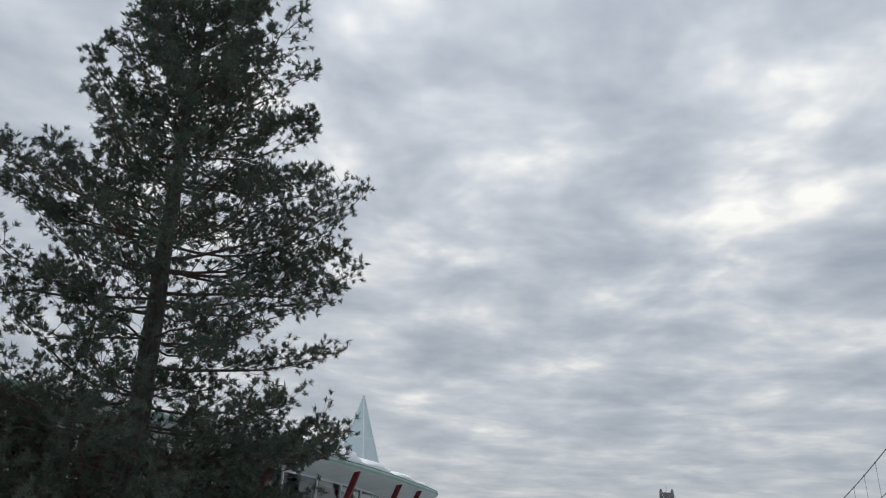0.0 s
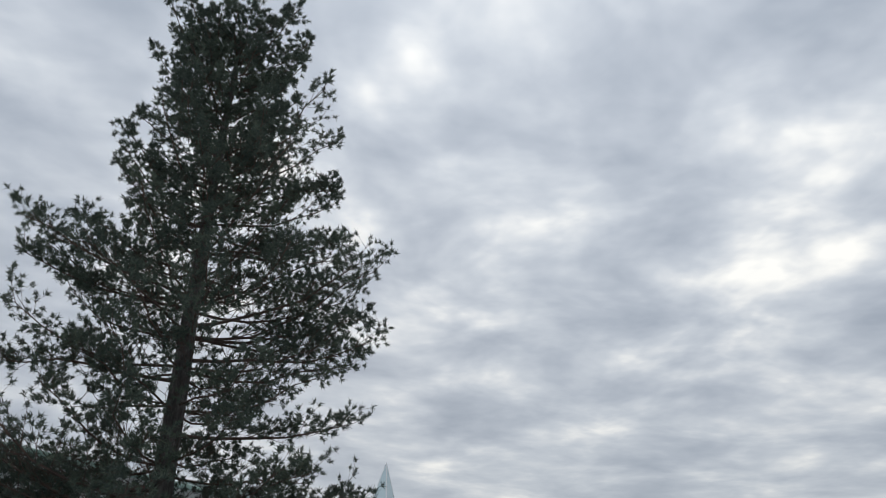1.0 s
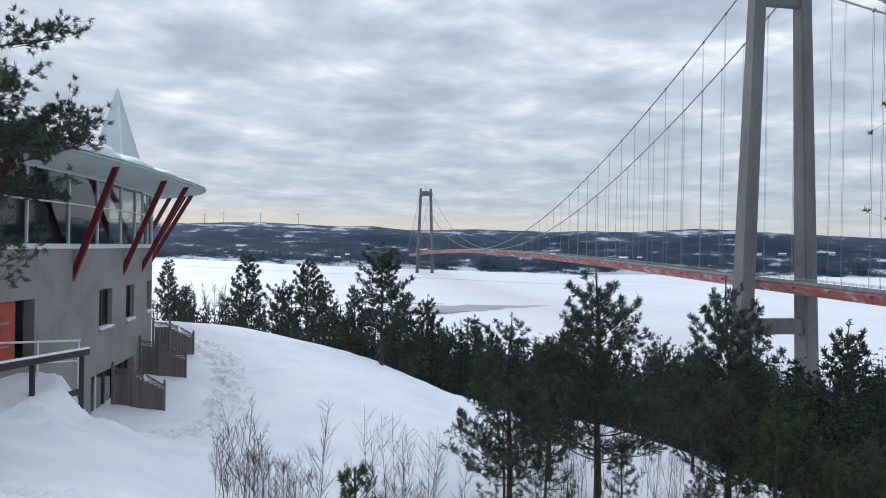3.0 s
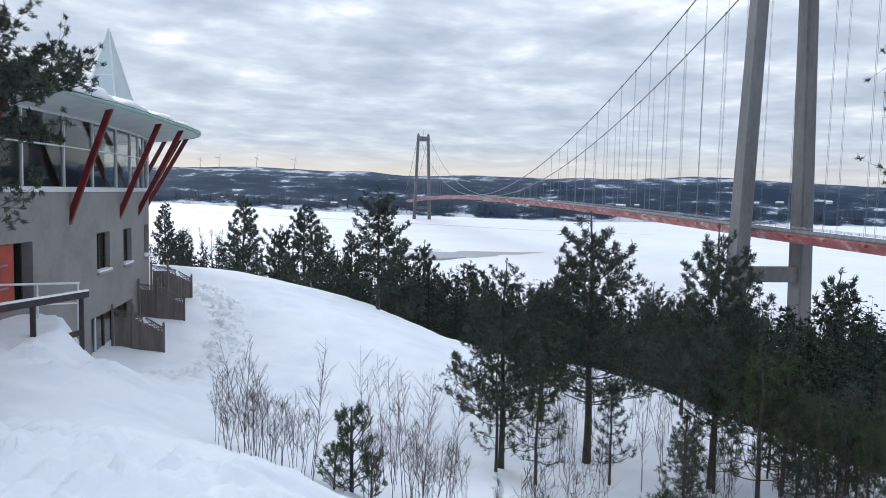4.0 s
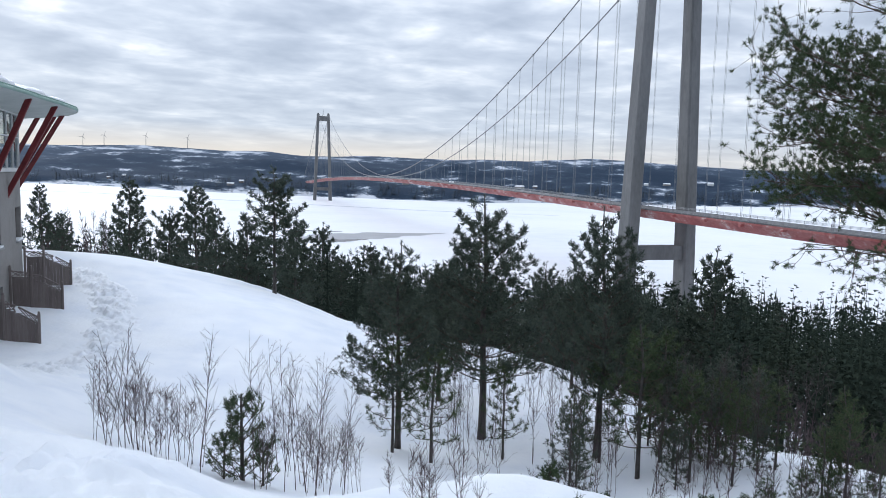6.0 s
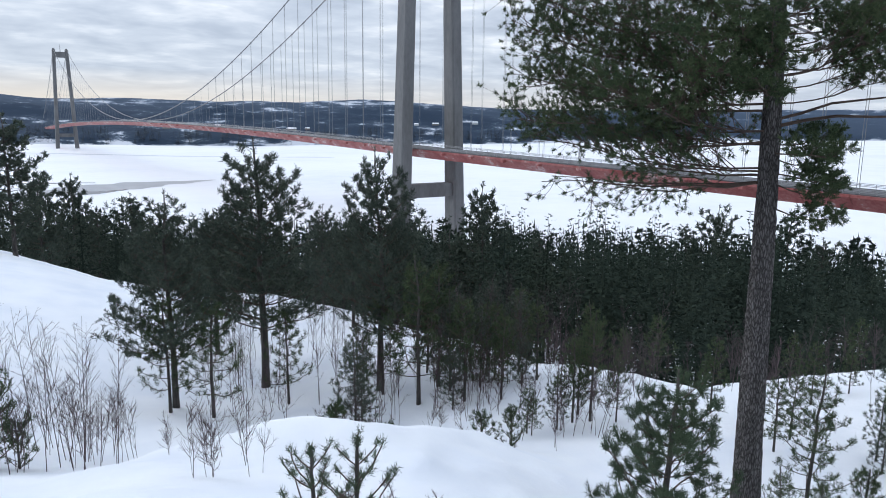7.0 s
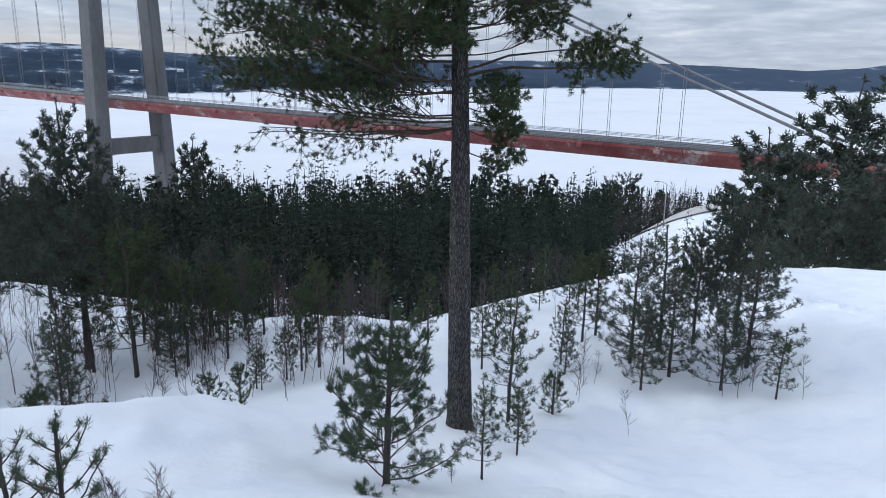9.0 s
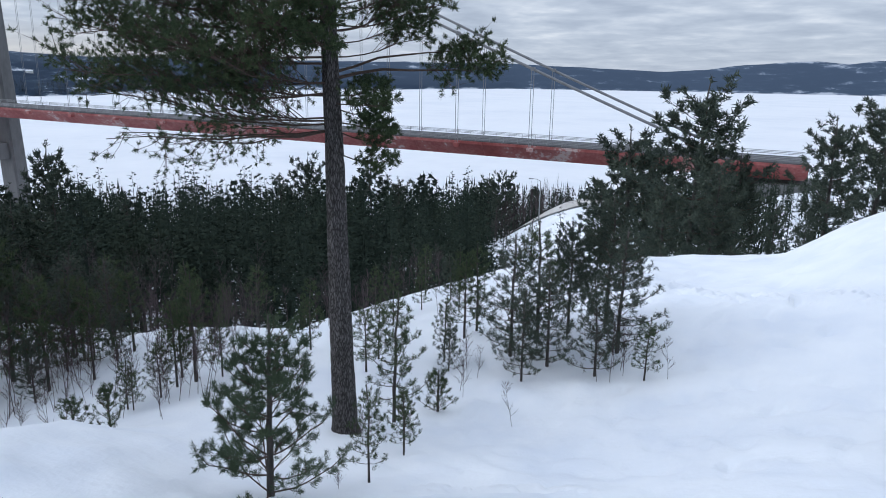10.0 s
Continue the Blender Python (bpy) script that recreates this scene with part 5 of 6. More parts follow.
    for z, a, L, rise, frm in ((57.1, 3.1, 1.6, 0.32, 0.4), (57.3, 2.8, 1.5, 0.3, 0.35), (57.5, 3.4, 1.7, 0.25, 0.3), (57.9, 3.0, 1.5, 0.3, 0.3), (58.2, 3.5, 1.8, 0.2, 0.2), (58.4, 2.7, 1.9, 0.2, 0.2), (58.6, 3.1, 2.0, 0.2, 0.2), (57.6, 3.0, 1.7, 0.2, 0.3), (57.85, 3.3, 1.6, 0.2, 0.3), (58.1, 2.9, 1.7, 0.15, 0.2), (57.5, 2.5, 1.6, 0.2, 0.3), (57.7, 3.7, 1.7, 0.2, 0.3), (56.5, 2.9, 0.9, 0.1, 0.25),
                           (56.1, 3.3, 0.9, 0.0, 0.3), (55.95, 2.9, 1.0, -0.12, 0.3), (55.6, 3.2, 0.95, -0.22, 0.3), (56.3, 2.2, 1.1, 0.05, 0.3), (56.4, 4.1, 1.2, 0.05, 0.3)):
        c.limb(z - g, left + a, L, rise, 0.06, 0.02, side_n=16, twig_n=6, tuft_step=0.05, start_at=frm, thick=0.013, side_l=0.42, flat=0.8)
    z, k = 58.9, 0
    while z < 63.0:
        for j in range(6):
            L = np.interp(z, [58.9, 60, 62, 63.4], [3.5, 3.0, 2.2, 0.6]) * r.uniform(0.75, 1.05)
            c.limb(z - g, k * 0.9 + j * 1.047 + r.normal(0, 0.2), L, 0.18, 0.06, 0.12, side_n=int(5 + L * 3.2), twig_n=3, tuft_step=0.05, start_at=0.25, thick=0.006 * L + 0.006)
        z += 0.5
        k += 1
    return c.finish("pine_on_slope", "old pine with bare furrowed trunk rising from the snow", "", (x, y, g), 13, 0.070, 0.0115, bark=M_OLD_BARK, cone=1.15, loose=0.15)


def young_pine(seed, h, spread, girth, needles, nl, nw, step, name, label, group, at, base=0.08, dense=1.0, mat=None, whorl=0.27, twigs=2, turn=0.0, rise=0.20, brush=None, dome=False):
    c = Conifer(seed, h, girth, sides=7)
    c.fine, c.brush = h < 2.5, brush
    r = c.rng
    z, k = h * base, 0
    while z < h * 0.91:
        f = (z / h - base) / (1 - base)
        n = 3 if f > 0.75 else r.randint(4, 6) if dense >= 1 else r.randint(3, 5)
        for j in range(n):
            shape_f = (1 - f) ** 0.55 * (0.55 + 0.75 * min(f * 2.2, 1)) * (0.75 + 0.35 * math.sin(k * 2.4)) if dome else (1 - f) ** 0.8
            L = spread * shape_f * r.uniform(0.6, 1.12) + 0.03 * h**0.5
            c.limb(z, k * 0.8 + j * 6.28 / n + r.normal(0, 0.25), L, rise + 0.42 * f, 0.04, 0.16, side_n=max(2, int((2 + L * 4.6) * dense)), twig_n=twigs if f < 0.8 else 1, tuft_step=step, start_at=0.14)
        z += whorl * r.uniform(0.8, 1.25) * (1 - 0.35 * f)
        k += 1
    c.needles_on(c.line[-2:], step * 0.5, 0.0)
    return c.finish(name, label, group, at, needles, nl, nw, mat, turn=turn, cone=0.75, loose=0.2)


pine_by_building()
pine_on_slope()
SP = (7.86, 3.66, ground_z(7.86, 3.66))
young_pine(21, 54.02 - SP[2], 0.98, 0.04, 13, 0.064, 0.008, 0.03, "young_pine", "bushy green young pine in deep snow before an old pine", "", SP, base=0.02, mat=M_NEEDLE_LIGHT, whorl=0.27, twigs=3, dense=1.2, rise=0.34, brush=0.10)
for b, r, h, s in ((38.2, 5.75, 0.92, 31), (41.6, 5.85, 0.98, 32)):
    young_pine(s, h, 0.36, 0.011, 13, 0.062, 0.0065, 0.013, "pine_sapling", "small green pine sapling poking out of the snow", "pine saplings in the snow", bearing(b, r, -0.1), base=0.16, mat=M_NEEDLE_LIGHT, whorl=0.21, twigs=0, dense=0.5, rise=0.75, brush=0.22)

# young trees over the slope: a few grown shapes, then copies of them
SHAPES = {}
PARK = (-30.0, -30.0, 60.0)


def shape(kind, seed):
    key = (kind, seed)
    if key not in SHAPES:
        if kind == "slope" and seed >= 44:      # leafy down to the snow
            SHAPES[key] = (young_pine(seed, 3.0, 0.85, 0.03, 6, 0.08, 0.014, 0.075, "slope_pine", "bushy dark young pine with low branches in snow", "young pines on the slope", PARK, base=0.08, dense=0.9, whorl=0.22, twigs=3, mat=M_NEEDLE_DARK, brush=0.13), 3.0)
        elif kind == "slope":      # open-crowned young pine
            SHAPES[key] = (young_pine(seed, 3.0, 0.74, 0.03, 6, 0.08, 0.013, 0.075, "slope_pine", "slender young pine with sparse green needles in snow", "young pines on the slope", PARK, base=0.2, dense=0.75, whorl=0.26, twigs=3, brush=0.12), 3.0)
        elif kind == "tall":
            SHAPES[key] = (young_pine(seed, 7.0, 2.0, 0.095, 6, 0.12, 0.026, 0.12, "slope_tall_pine", "dark pine with straight trunk on the snowy slope", "tall pines by the slope", PARK, base=0.24, mat=M_NEEDLE_DARK, whorl=0.34, twigs=4, brush=0.14, rise=0.3), 7.0)
        elif kind == "edge":
            SHAPES[key] = (young_pine(seed, 8.0, 2.1, 0.11, 5, 0.20, 0.056, 0.30, "treeline_pine", "dark broad-crowned pine behind the snowy crest", "pines along the crest", PARK, base=0.14, mat=M_NEEDLE_DARK, whorl=0.42, twigs=3, dense=0.75, brush=0.3, dome=seed in (71, 73)), 8.0)
        else:
            SHAPES[key] = (young_pine(seed, 1.2, 0.46, 0.02, 8, 0.065, 0.012, 0.065, "juniper_bush", "dark green juniper bush half buried in snow", "junipers in the snow", PARK, base=0.02, whorl=0.17, twigs=2, dense=0.75, rise=0.75, brush=0.2), 1.2)
    return SHAPES[key]


USED = set()


def place_copy(ob, m, k):
    """The thing itself the first time, then a copy, at the pose m and the size k."""
    if ob.name in USED:
        s = ob.scale
        return copy_thing(ob, m @ Matrix.Diagonal((k[0] / s[0], k[1] / s[1], k[2] / s[2], 1)))
    USED.add(ob.name)
    ob.matrix_basis = m @ Matrix.Diagonal((*k, 1))
    return ob


def plant(kind, rows, seeds=(41, 42, 43), wide=1.0, by_top=False):
    """Rows of bearing, distance and height; by_top: the angle at which the top stands over the eye's level in place of the height."""
    for n, (b, r, h) in enumerate(rows):
        ob, h0 = shape(kind, seeds[n % len(seeds)])
        at = bearing(b + math.degrees(0.45 / r), r)      # moved 0.45 m sideways to line up in the camera's view
        if by_top:
            h = 56.75 + r * math.tan(radians(h + lift(refit_bearing(b)) + 0.018 * h)) - at[2]
        k = h / h0
        w = k * wide * (1 + 0.12 * math.sin(n * 2.3))
        place_copy(ob, Matrix.Translation(at) @ Matrix.Rotation(radians(n * 77 % 360), 4, "Z"), (w, w, k))


plant("tall", [(22.4, 19.0, -5.1), (29.2, 21.3, -1.1), (38.4, 19.2, -1.7), (25.6, 24.5, -6.6), (33.7, 30.0, -6.2), (85.3, 17.2, -10.0), (88.2, 17.8, -8.2), (27.2, 32.0, -5.6), (36.2, 26, -6.5)], (51, 52, 53), by_top=True)
plant("slope", [(22.0, 18.4, 3.2), (25.2, 17.8, 3.1), (31.0, 19.2, 3.0), (41.6, 17.5, 3.9), (43.2, 18.5, 3.5), (48.4, 16.9, 2.3), (50.6, 14.6, 1.1), (54.2, 15.3, 2.0), (55.6, 15.4, 2.5), (53.0, 14.9, 1.3), (47.8, 18.6, 2.2),
                (51.2, 19.0, 2.3), (54.6, 15.8, 1.8), (57.6, 15.4, 1.6), (51.0, 14.5, 0.9), (71.4, 12.9, 2.6), (72.3, 11.1, 1.2), (77.0, 17.2, 2.1), (45.4, 17.0, 2.8), (64.5, 16.5, 1.8), (69.0, 15.2, 1.6), (69.5, 9.5, 1.5), (72.3, 11.4, 1.2), (70.0, 16.0, 1.5), (75.4, 16.0, 1.6)], (41, 42, 43))
plant("slope", [(80.8, 16.0, 2.9), (82.9, 16.6, 2.9), (81.8, 15.0, 2.1), (83.8, 15.6, 2.4), (91.4, 15.0, 1.4), (75.8, 15.5, 1.2), (89.2, 16.2, 2.9), (78.0, 17.4, 2.3), (87.6, 15.2, 2.2), (111.6, 12.0, 2.2)], (44, 43, 45), 1.05)
THICKET = np.random.RandomState(8)
plant("slope", [(b, r, h) for b, r, h in zip(THICKET.uniform(37, 61, 13), THICKET.uniform(17.5, 25, 13), THICKET.uniform(1.0, 2.4, 13))], (41, 42, 43, 44))
plant("slope", [(b, r, h) for b, r, h in zip(THICKET.uniform(36, 50, 12), THICKET.uniform(15.5, 22, 12), THICKET.uniform(1.5, 3.2, 12))], (44, 42, 45, 43))
plant("slope", [(b, r, h) for b, r, h in zip(THICKET.uniform(60, 79, 7), THICKET.uniform(16.5, 23, 7), THICKET.uniform(0.9, 1.8, 7))], (42, 43, 41, 45))
plant("juniper", [(10.2, 13.6, 1.7), (29.7, 13.2, 0.8), (32.1, 13.1, 1.05), (34.8, 13.3, 1.15), (39.0, 13.2, 0.75), (49.4, 13.2, 0.9), (75.0, 13.6, 0.9), (8.8, 13.3, 0.9), (11.8, 13.4, 0.9), (47.0, 13.2, 0.8)], (61, 62))
plant("edge", [(2.0, 50, -0.7), (6.6, 46, -0.95), (8.0, 50, -2.6), (12.4, 39.0, 0.3), (14.0, 47, -3.4), (16.0, 60, -3.8), (19.8, 62, -5.3), (17.5, 55, -6.2), (-3.6, 42, -1.3), (-2.4, 46, -3.2), (10.2, 52, -3.2), (4.6, 56, -2.8),
               (25.8, 40, -6.8), (46.3, 46, -4.3), (22.0, 38, -8.0)], (72, 74, 72, 71), by_top=True)
plant("edge", [(93.9, 46, 0.4), (89.4, 52, -3.3), (102.8, 44, -2.2), (105.6, 50, -0.7)], (71, 73), 1.15, by_top=True)
plant("edge", [(96.9, 46, -4.6), (92.0, 38, -6.9), (99.6, 40, -8.2), (101.6, 37, -8.6), (95.4, 40, -6.0), (64.0, 130, -5.6), (69.0, 125, -5.9), (73.3, 130, -7.6), (71.3, 135, -7.5), (61.9, 120, -7.2), (79.8, 130, -6.9), (78.4, 125, -7.2), (34.5, 60, -8.0), (40.6, 60, -7.4), (43.8, 56, -8.2), (51.0, 62, -8.4), (90.8, 60, -4.8), (87.4, 66, -7.8)], (72, 73, 71), by_top=True)

# ---- forest below the hill, and bare thickets ----
def spruce_shape(seed, layers, spokes, narrow, fan=0.5, keel=True):
    """A conifer of unit height: tiers of drooping, ragged fans round a thin stem."""
    r = np.random.RandomState(seed)
    v, t = [], []
    n = 0
    for i in range(layers):
        f = i / layers
        z = 0.10 + 0.90 * f
        rad = narrow * (1 - f) ** 0.85 * r.uniform(0.75, 1.15) + 0.012
        off = r.uniform(0, 6.28)
        for k in range(spokes):
            a = off + k * 6.283 / spokes + r.normal(0, 0.15)
            L = rad * r.uniform(0.6, 1.25)
            wd = fan * L
            d = np.array([math.sin(a), math.cos(a), 0])
            s = np.array([d[1], -d[0], 0])
            drop = r.uniform(-0.02, 0.05)
            p0 = np.array([0, 0, z + 0.045])
            tip = d * L + [0, 0, z - drop]
            mid = d * L * 0.6 + [0, 0, z + 0.012]
            v += [p0, mid - s * wd * 0.5, mid + s * wd * 0.5, tip, mid - [0, 0, 0.035]]
            t += [(n, n + 1, n + 2), (n + 1, n + 3, n + 2)] + ([(n, n + 4, n + 3)] if keel else [])
            n += 5
    top = 0.03
    v += [np.array([0, 0, 1.06]), np.array([top * 0.4, 0, 0.93]), np.array([-top * 0.3, top * 0.4, 0.93])]
    t += [(n, n + 1, n + 2)]
    n += 3
    for k in range(3):     # stem
        a, b = k * 2.09, (k + 1) * 2.09
        v += [np.array([0.012 * math.sin(a), 0.012 * math.cos(a), -0.1]), np.array([0.012 * math.sin(b), 0.012 * math.cos(b), -0.1]), np.array([0, 0, 0.9])]
        t += [(n, n + 1, n + 2)]
        n += 3
    return np.array(v), np.array(t)


def round_pine_shape(seed, clumps):
    """A pine far off, of unit height: a bare stem and small ragged sprays gathered in an uneven crown."""
    r = np.random.RandomState(seed)
    v, t, n = [], [], 0
    for _ in range(clumps):
        z = r.uniform(0.38, 1.0)
        rad = 0.20 * math.sqrt(max(1 - ((z - 0.62) / 0.42) ** 2, 0.02))
        a = r.uniform(0, 6.28)
        c = np.array([math.sin(a) * rad * r.uniform(0.2, 1), math.cos(a) * rad * r.uniform(0.2, 1), z])
        for _ in range(5):
            d = unit(r.normal(size=3)) * 0.045
            s = unit(np.cross(d, r.normal(size=3))) * 0.014
            v += [c - d * 0.5 - s, c - d * 0.5 + s, c + d]
            t += [(n, n + 1, n + 2)]
            n += 3
    for k in range(3):
        a, b = k * 2.09, (k + 1) * 2.09
        v += [np.array([0.013 * math.sin(a), 0.013 * math.cos(a), -0.1]), np.array([0.013 * math.sin(b), 0.013 * math.cos(b), -0.1]), np.array([0, 0, 0.95])]
        t += [(n, n + 1, n + 2)]
        n += 3
    return np.array(v), np.array(t)


def spray_spruce_shape(seed, tiers, spokes, narrow, sprays, size, base=0.12, bare=0.0):
    """A conifer of unit height seen from near: each bough a row of small ragged sprays at all angles."""
    r = np.random.RandomState(seed)
    c, w = [], []
    for i in range(tiers):
        f = (i + r.uniform(0, 0.8)) / tiers
        z = base + (1 - base) * f
        rad = narrow * (1 - f) ** 0.8 * r.uniform(0.65, 1.15) + 0.010
        n = max(3, int(spokes * (1 - f * 0.5)))
        for k in range(n):
            a = r.uniform(0, 6.28)
            L = rad * r.uniform(0.5, 1.25)
            d = np.array([math.sin(a), math.cos(a), r.uniform(-0.25, 0.35)])
            m = max(1, int(sprays * L / narrow))
            u = (np.arange(m) + r.uniform(0.2, 1.0, m)) / m
            c.append(np.array([0, 0, z]) + d * (L * u)[:, None] + r.normal(0, size * 0.2, (m, 3)))
            w.append(np.repeat(d[None], m, 0))
    c, w = np.concatenate(c), np.concatenate(w)
    d = w + 0.45 * r.normal(size=c.shape)
    size = size * (0.6 + 0.4 * np.clip((1.02 - c[:, 2:]) / 0.45, 0, 1))      # finer towards the tip
    d = d / np.linalg.norm(d, axis=1)[:, None] * size * r.uniform(0.6, 1.3, (len(c), 1))
    s = np.cross(d, r.normal(size=c.shape))
    s = s / (np.linalg.norm(s, axis=1)[:, None] + 1e-9) * size * 0.32
    v = np.stack([c - d * 0.5 - s, c - d * 0.5 + s, c + d * 0.7], 1).reshape(-1, 3)
    stem = []
    for k in range(3):
        a, b = k * 2.09, (k + 1) * 2.09
        stem += [(0.014 * math.sin(a), 0.014 * math.cos(a), -0.1), (0.014 * math.sin(b), 0.014 * math.cos(b), -0.1), (0, 0, 1.0)]
    v = np.concatenate([v, np.array(stem)])
    return v, np.arange(len(v)).reshape(-1, 3)


def scatter(shapes, places, heights, rng, wide=(0.85, 1.2)):
    """Many trees in one mesh."""
    vs, ts, n = [], [], 0
    for (x, y, z), h in zip(places, heights):
        v, t = shapes[rng.randint(len(shapes))]
        a, w = rng.uniform(0, 6.28), h * rng.uniform(*wide)
        c, s = math.cos(a), math.sin(a)
        q = np.stack([(v[:, 0] * c - v[:, 1] * s) * w + x, (v[:, 0] * s + v[:, 1] * c) * w + y, v[:, 2] * h + z], -1)
        vs.append(q)
        ts.append(t + n)
        n += len(v)
    return np.concatenate(vs), np.concatenate(ts)


def make_forest():
    rng = np.random.RandomState(77)
    near = [spray_spruce_shape(s, 34, 9, w, 7, 0.024, base) for s, w, base in ((1, 0.19, 0.1), (2, 0.22, 0.16), (3, 0.16, 0.08), (5, 0.22, 0.34))]
    mid = [spray_spruce_shape(s, 26, 6, w, 4, 0.034, base) for s, w, base in ((11, 0.19, 0.1), (12, 0.22, 0.25), (13, 0.16, 0.08))]
    far = [spruce_shape(s, 15, 5, w, 0.34, False) for s, w in ((7, 0.18), (8, 0.15), (9, 0.20), (15, 0.17), (16, 0.14))] + [round_pine_shape(10, 50)]
    n = 13000
    b = rng.uniform(-12, 118, n)
    r = np.where(rng.rand(n) < 0.5, np.sqrt(rng.uniform(30**2, 330**2, n)), rng.uniform(30, 190, n))
    edge = np.interp(b, [-12, 10, 22, 32, 45, 60, 72, 80, 90, 110], [48, 50, 42, 37, 31, 27, 27, 33, 52, 60])
    x, y = r * np.sin(np.radians(b)), r * np.cos(np.radians(b))
    g = land(x, y)
    limit = 56.75 - r * np.interp(b, [-12, 8, 18, 30, 50, 70, 85, 100, 118], [0.07, 0.095, 0.13, 0.152, 0.152, 0.153, 0.152, 0.13, 0.11])
    limit = np.where((b > 80) & (b < 89.5) & (r < 108), 56.75 - r * 0.192, limit)
    h = np.minimum(rng.uniform(9, 18, n), limit - g + 1.9 - np.abs(rng.normal(0, 2.5, n)))
    clear = (b > 79) & (b < 93) & (r > 55) & (r < 130) & (rng.rand(n) < 0.9)
    ok = (r > edge + rng.uniform(0, 3, n)) & (g > 0.8) & (h > 2.5) & ~clear
    pts, hs = list(zip(x[ok], y[ok], g[ok]))[:2700], h[ok][:2700]
    d = np.array([math.hypot(p[0], p[1]) for p in pts])
    order = np.argsort(d)
    vs, ts, k = [], [], 0
    for shapes, i0, i1 in ((near, 0, 150), (mid, 150, 650), (far, 650, len(order))):
        v, t = scatter(shapes, [pts[i] for i in order[i0:i1]], [hs[i] for i in order[i0:i1]], rng)
        vs, ts, k = vs + [v], ts + [t + k], k + len(v)
    me = tri_mesh("forest", np.concatenate(vs), np.concatenate(ts), M_SPRUCE)
    tagged(new("forest", me), "dense dark spruce and pine forest below the snowy hill", "forest", kind="stuff")


make_forest()


def bare_sapling(seed, h, stems, spread, twigs=17, sub=2):
    """A leafless clump: thin upright stems with fine side twigs."""
    r = np.random.RandomState(seed)
    b, segs = Build(), []
    for _ in range(stems):
        x0 = r.normal(0, spread * 0.25, 2)
        hh = h * r.uniform(0.6, 1.05)
        lean = r.normal(0, 0.07, 2)
        t = np.linspace(0, 1, 6)
        line = np.stack([x0[0] + lean[0] * hh * t + np.cumsum(r.normal(0, 0.007, 6)) * hh, x0[1] + lean[1] * hh * t + np.cumsum(r.normal(0, 0.007, 6)) * hh, hh * t - 0.1], -1)
        b.tube(line, np.linspace(0.0034 * hh**0.7 + 0.0016, 0.0018, 6), 4, cap=False)
        for k in range(twigs):
            u = r.uniform(0.3, 0.97)
            p, d = along(line, u)
            a = r.uniform(0, 6.28)
            w = unit(np.array([math.sin(a), math.cos(a), r.uniform(0.7, 2.0)]))
            L = hh * 0.30 * (1.1 - u) * r.uniform(0.6, 1.2) + 0.08
            q1 = p + w * L * 0.55
            q2 = p + w * L + UP * 0.12 * L
            segs += [(*p, *q1, 0.0034, 0.0026), (*q1, *q2, 0.0026, 0.0013)]
            for _ in range(sub):
                q = p + (q2 - p) * r.uniform(0.2, 0.9)
                e = q + unit(w + 0.5 * r.normal(size=3)) * L * 0.4
                segs.append((*q, *e, 0.0022, 0.0011))
    prisms(segs, b)
    return b


def make_saplings():
    kinds = []
    for s, h, stems, sp in ((1, 2.3, 1, 0.5), (2, 1.9, 2, 0.7), (3, 1.4, 2, 0.5), (4, 2.8, 1, 0.3), (5, 0.9, 2, 0.3), (6, 1.1, 1, 0.3), (7, 2.1, 2, 0.8), (8, 3.2, 1, 0.4)):
        ob = thing("bare_sapling", "leafless brown birch sapling rising from deep snow", "sapling", "bare saplings in the snow", at=PARK)
        part("stem", bare_sapling(s, h, stems, sp), M_TWIG, ob)
        kinds.append((ob, h))
    rng = np.random.RandomState(9)
    # thickets along the foot of the snow bank, between the young pines, and on the open slope
    for b0, b1, r0, r1, h0, h1, count in ((-0.2, 7.2, 12.0, 14.6, 1.4, 2.8, 28), (11.2, 19.0, 12.4, 15.6, 1.5, 2.9, 36), (24, 39, 17.5, 29, 2.0, 3.6, 84), (38, 54, 16, 25, 1.8, 3.4, 70), (55, 76, 17, 24, 1.4, 2.6, 34),
                                          (76, 94, 13.2, 16.5, 0.9, 1.6, 8), (24, 40, 13.5, 17, 0.9, 1.8, 12), (40, 62, 11.5, 15, 0.8, 1.4, 8),
                                          (36, 46, 5.4, 7.0, 0.45, 0.8, 6), (22, 29, 8.0, 10.5, 0.8, 1.5, 8), (66, 80, 8.5, 12, 0.4, 0.9, 3), (44, 60, 14.5, 19, 1.1, 2.1, 46)):
        for _ in range(count):
            b, r, h = rng.uniform(b0, b1), rng.uniform(r0, r1), rng.uniform(h0, h1)
            ob, k = min(kinds, key=lambda o: abs(o[1] - h) + rng.uniform(0, 0.4))
            # same 0.45 m sideways move to fit the camera's view
            place_copy(ob, Matrix.Translation(bearing(b + math.degrees(0.45 / r), r)) @ Matrix.Rotation(rng.uniform(0, 6.28), 4, "Z"), (h / k,) * 3)


make_saplings()

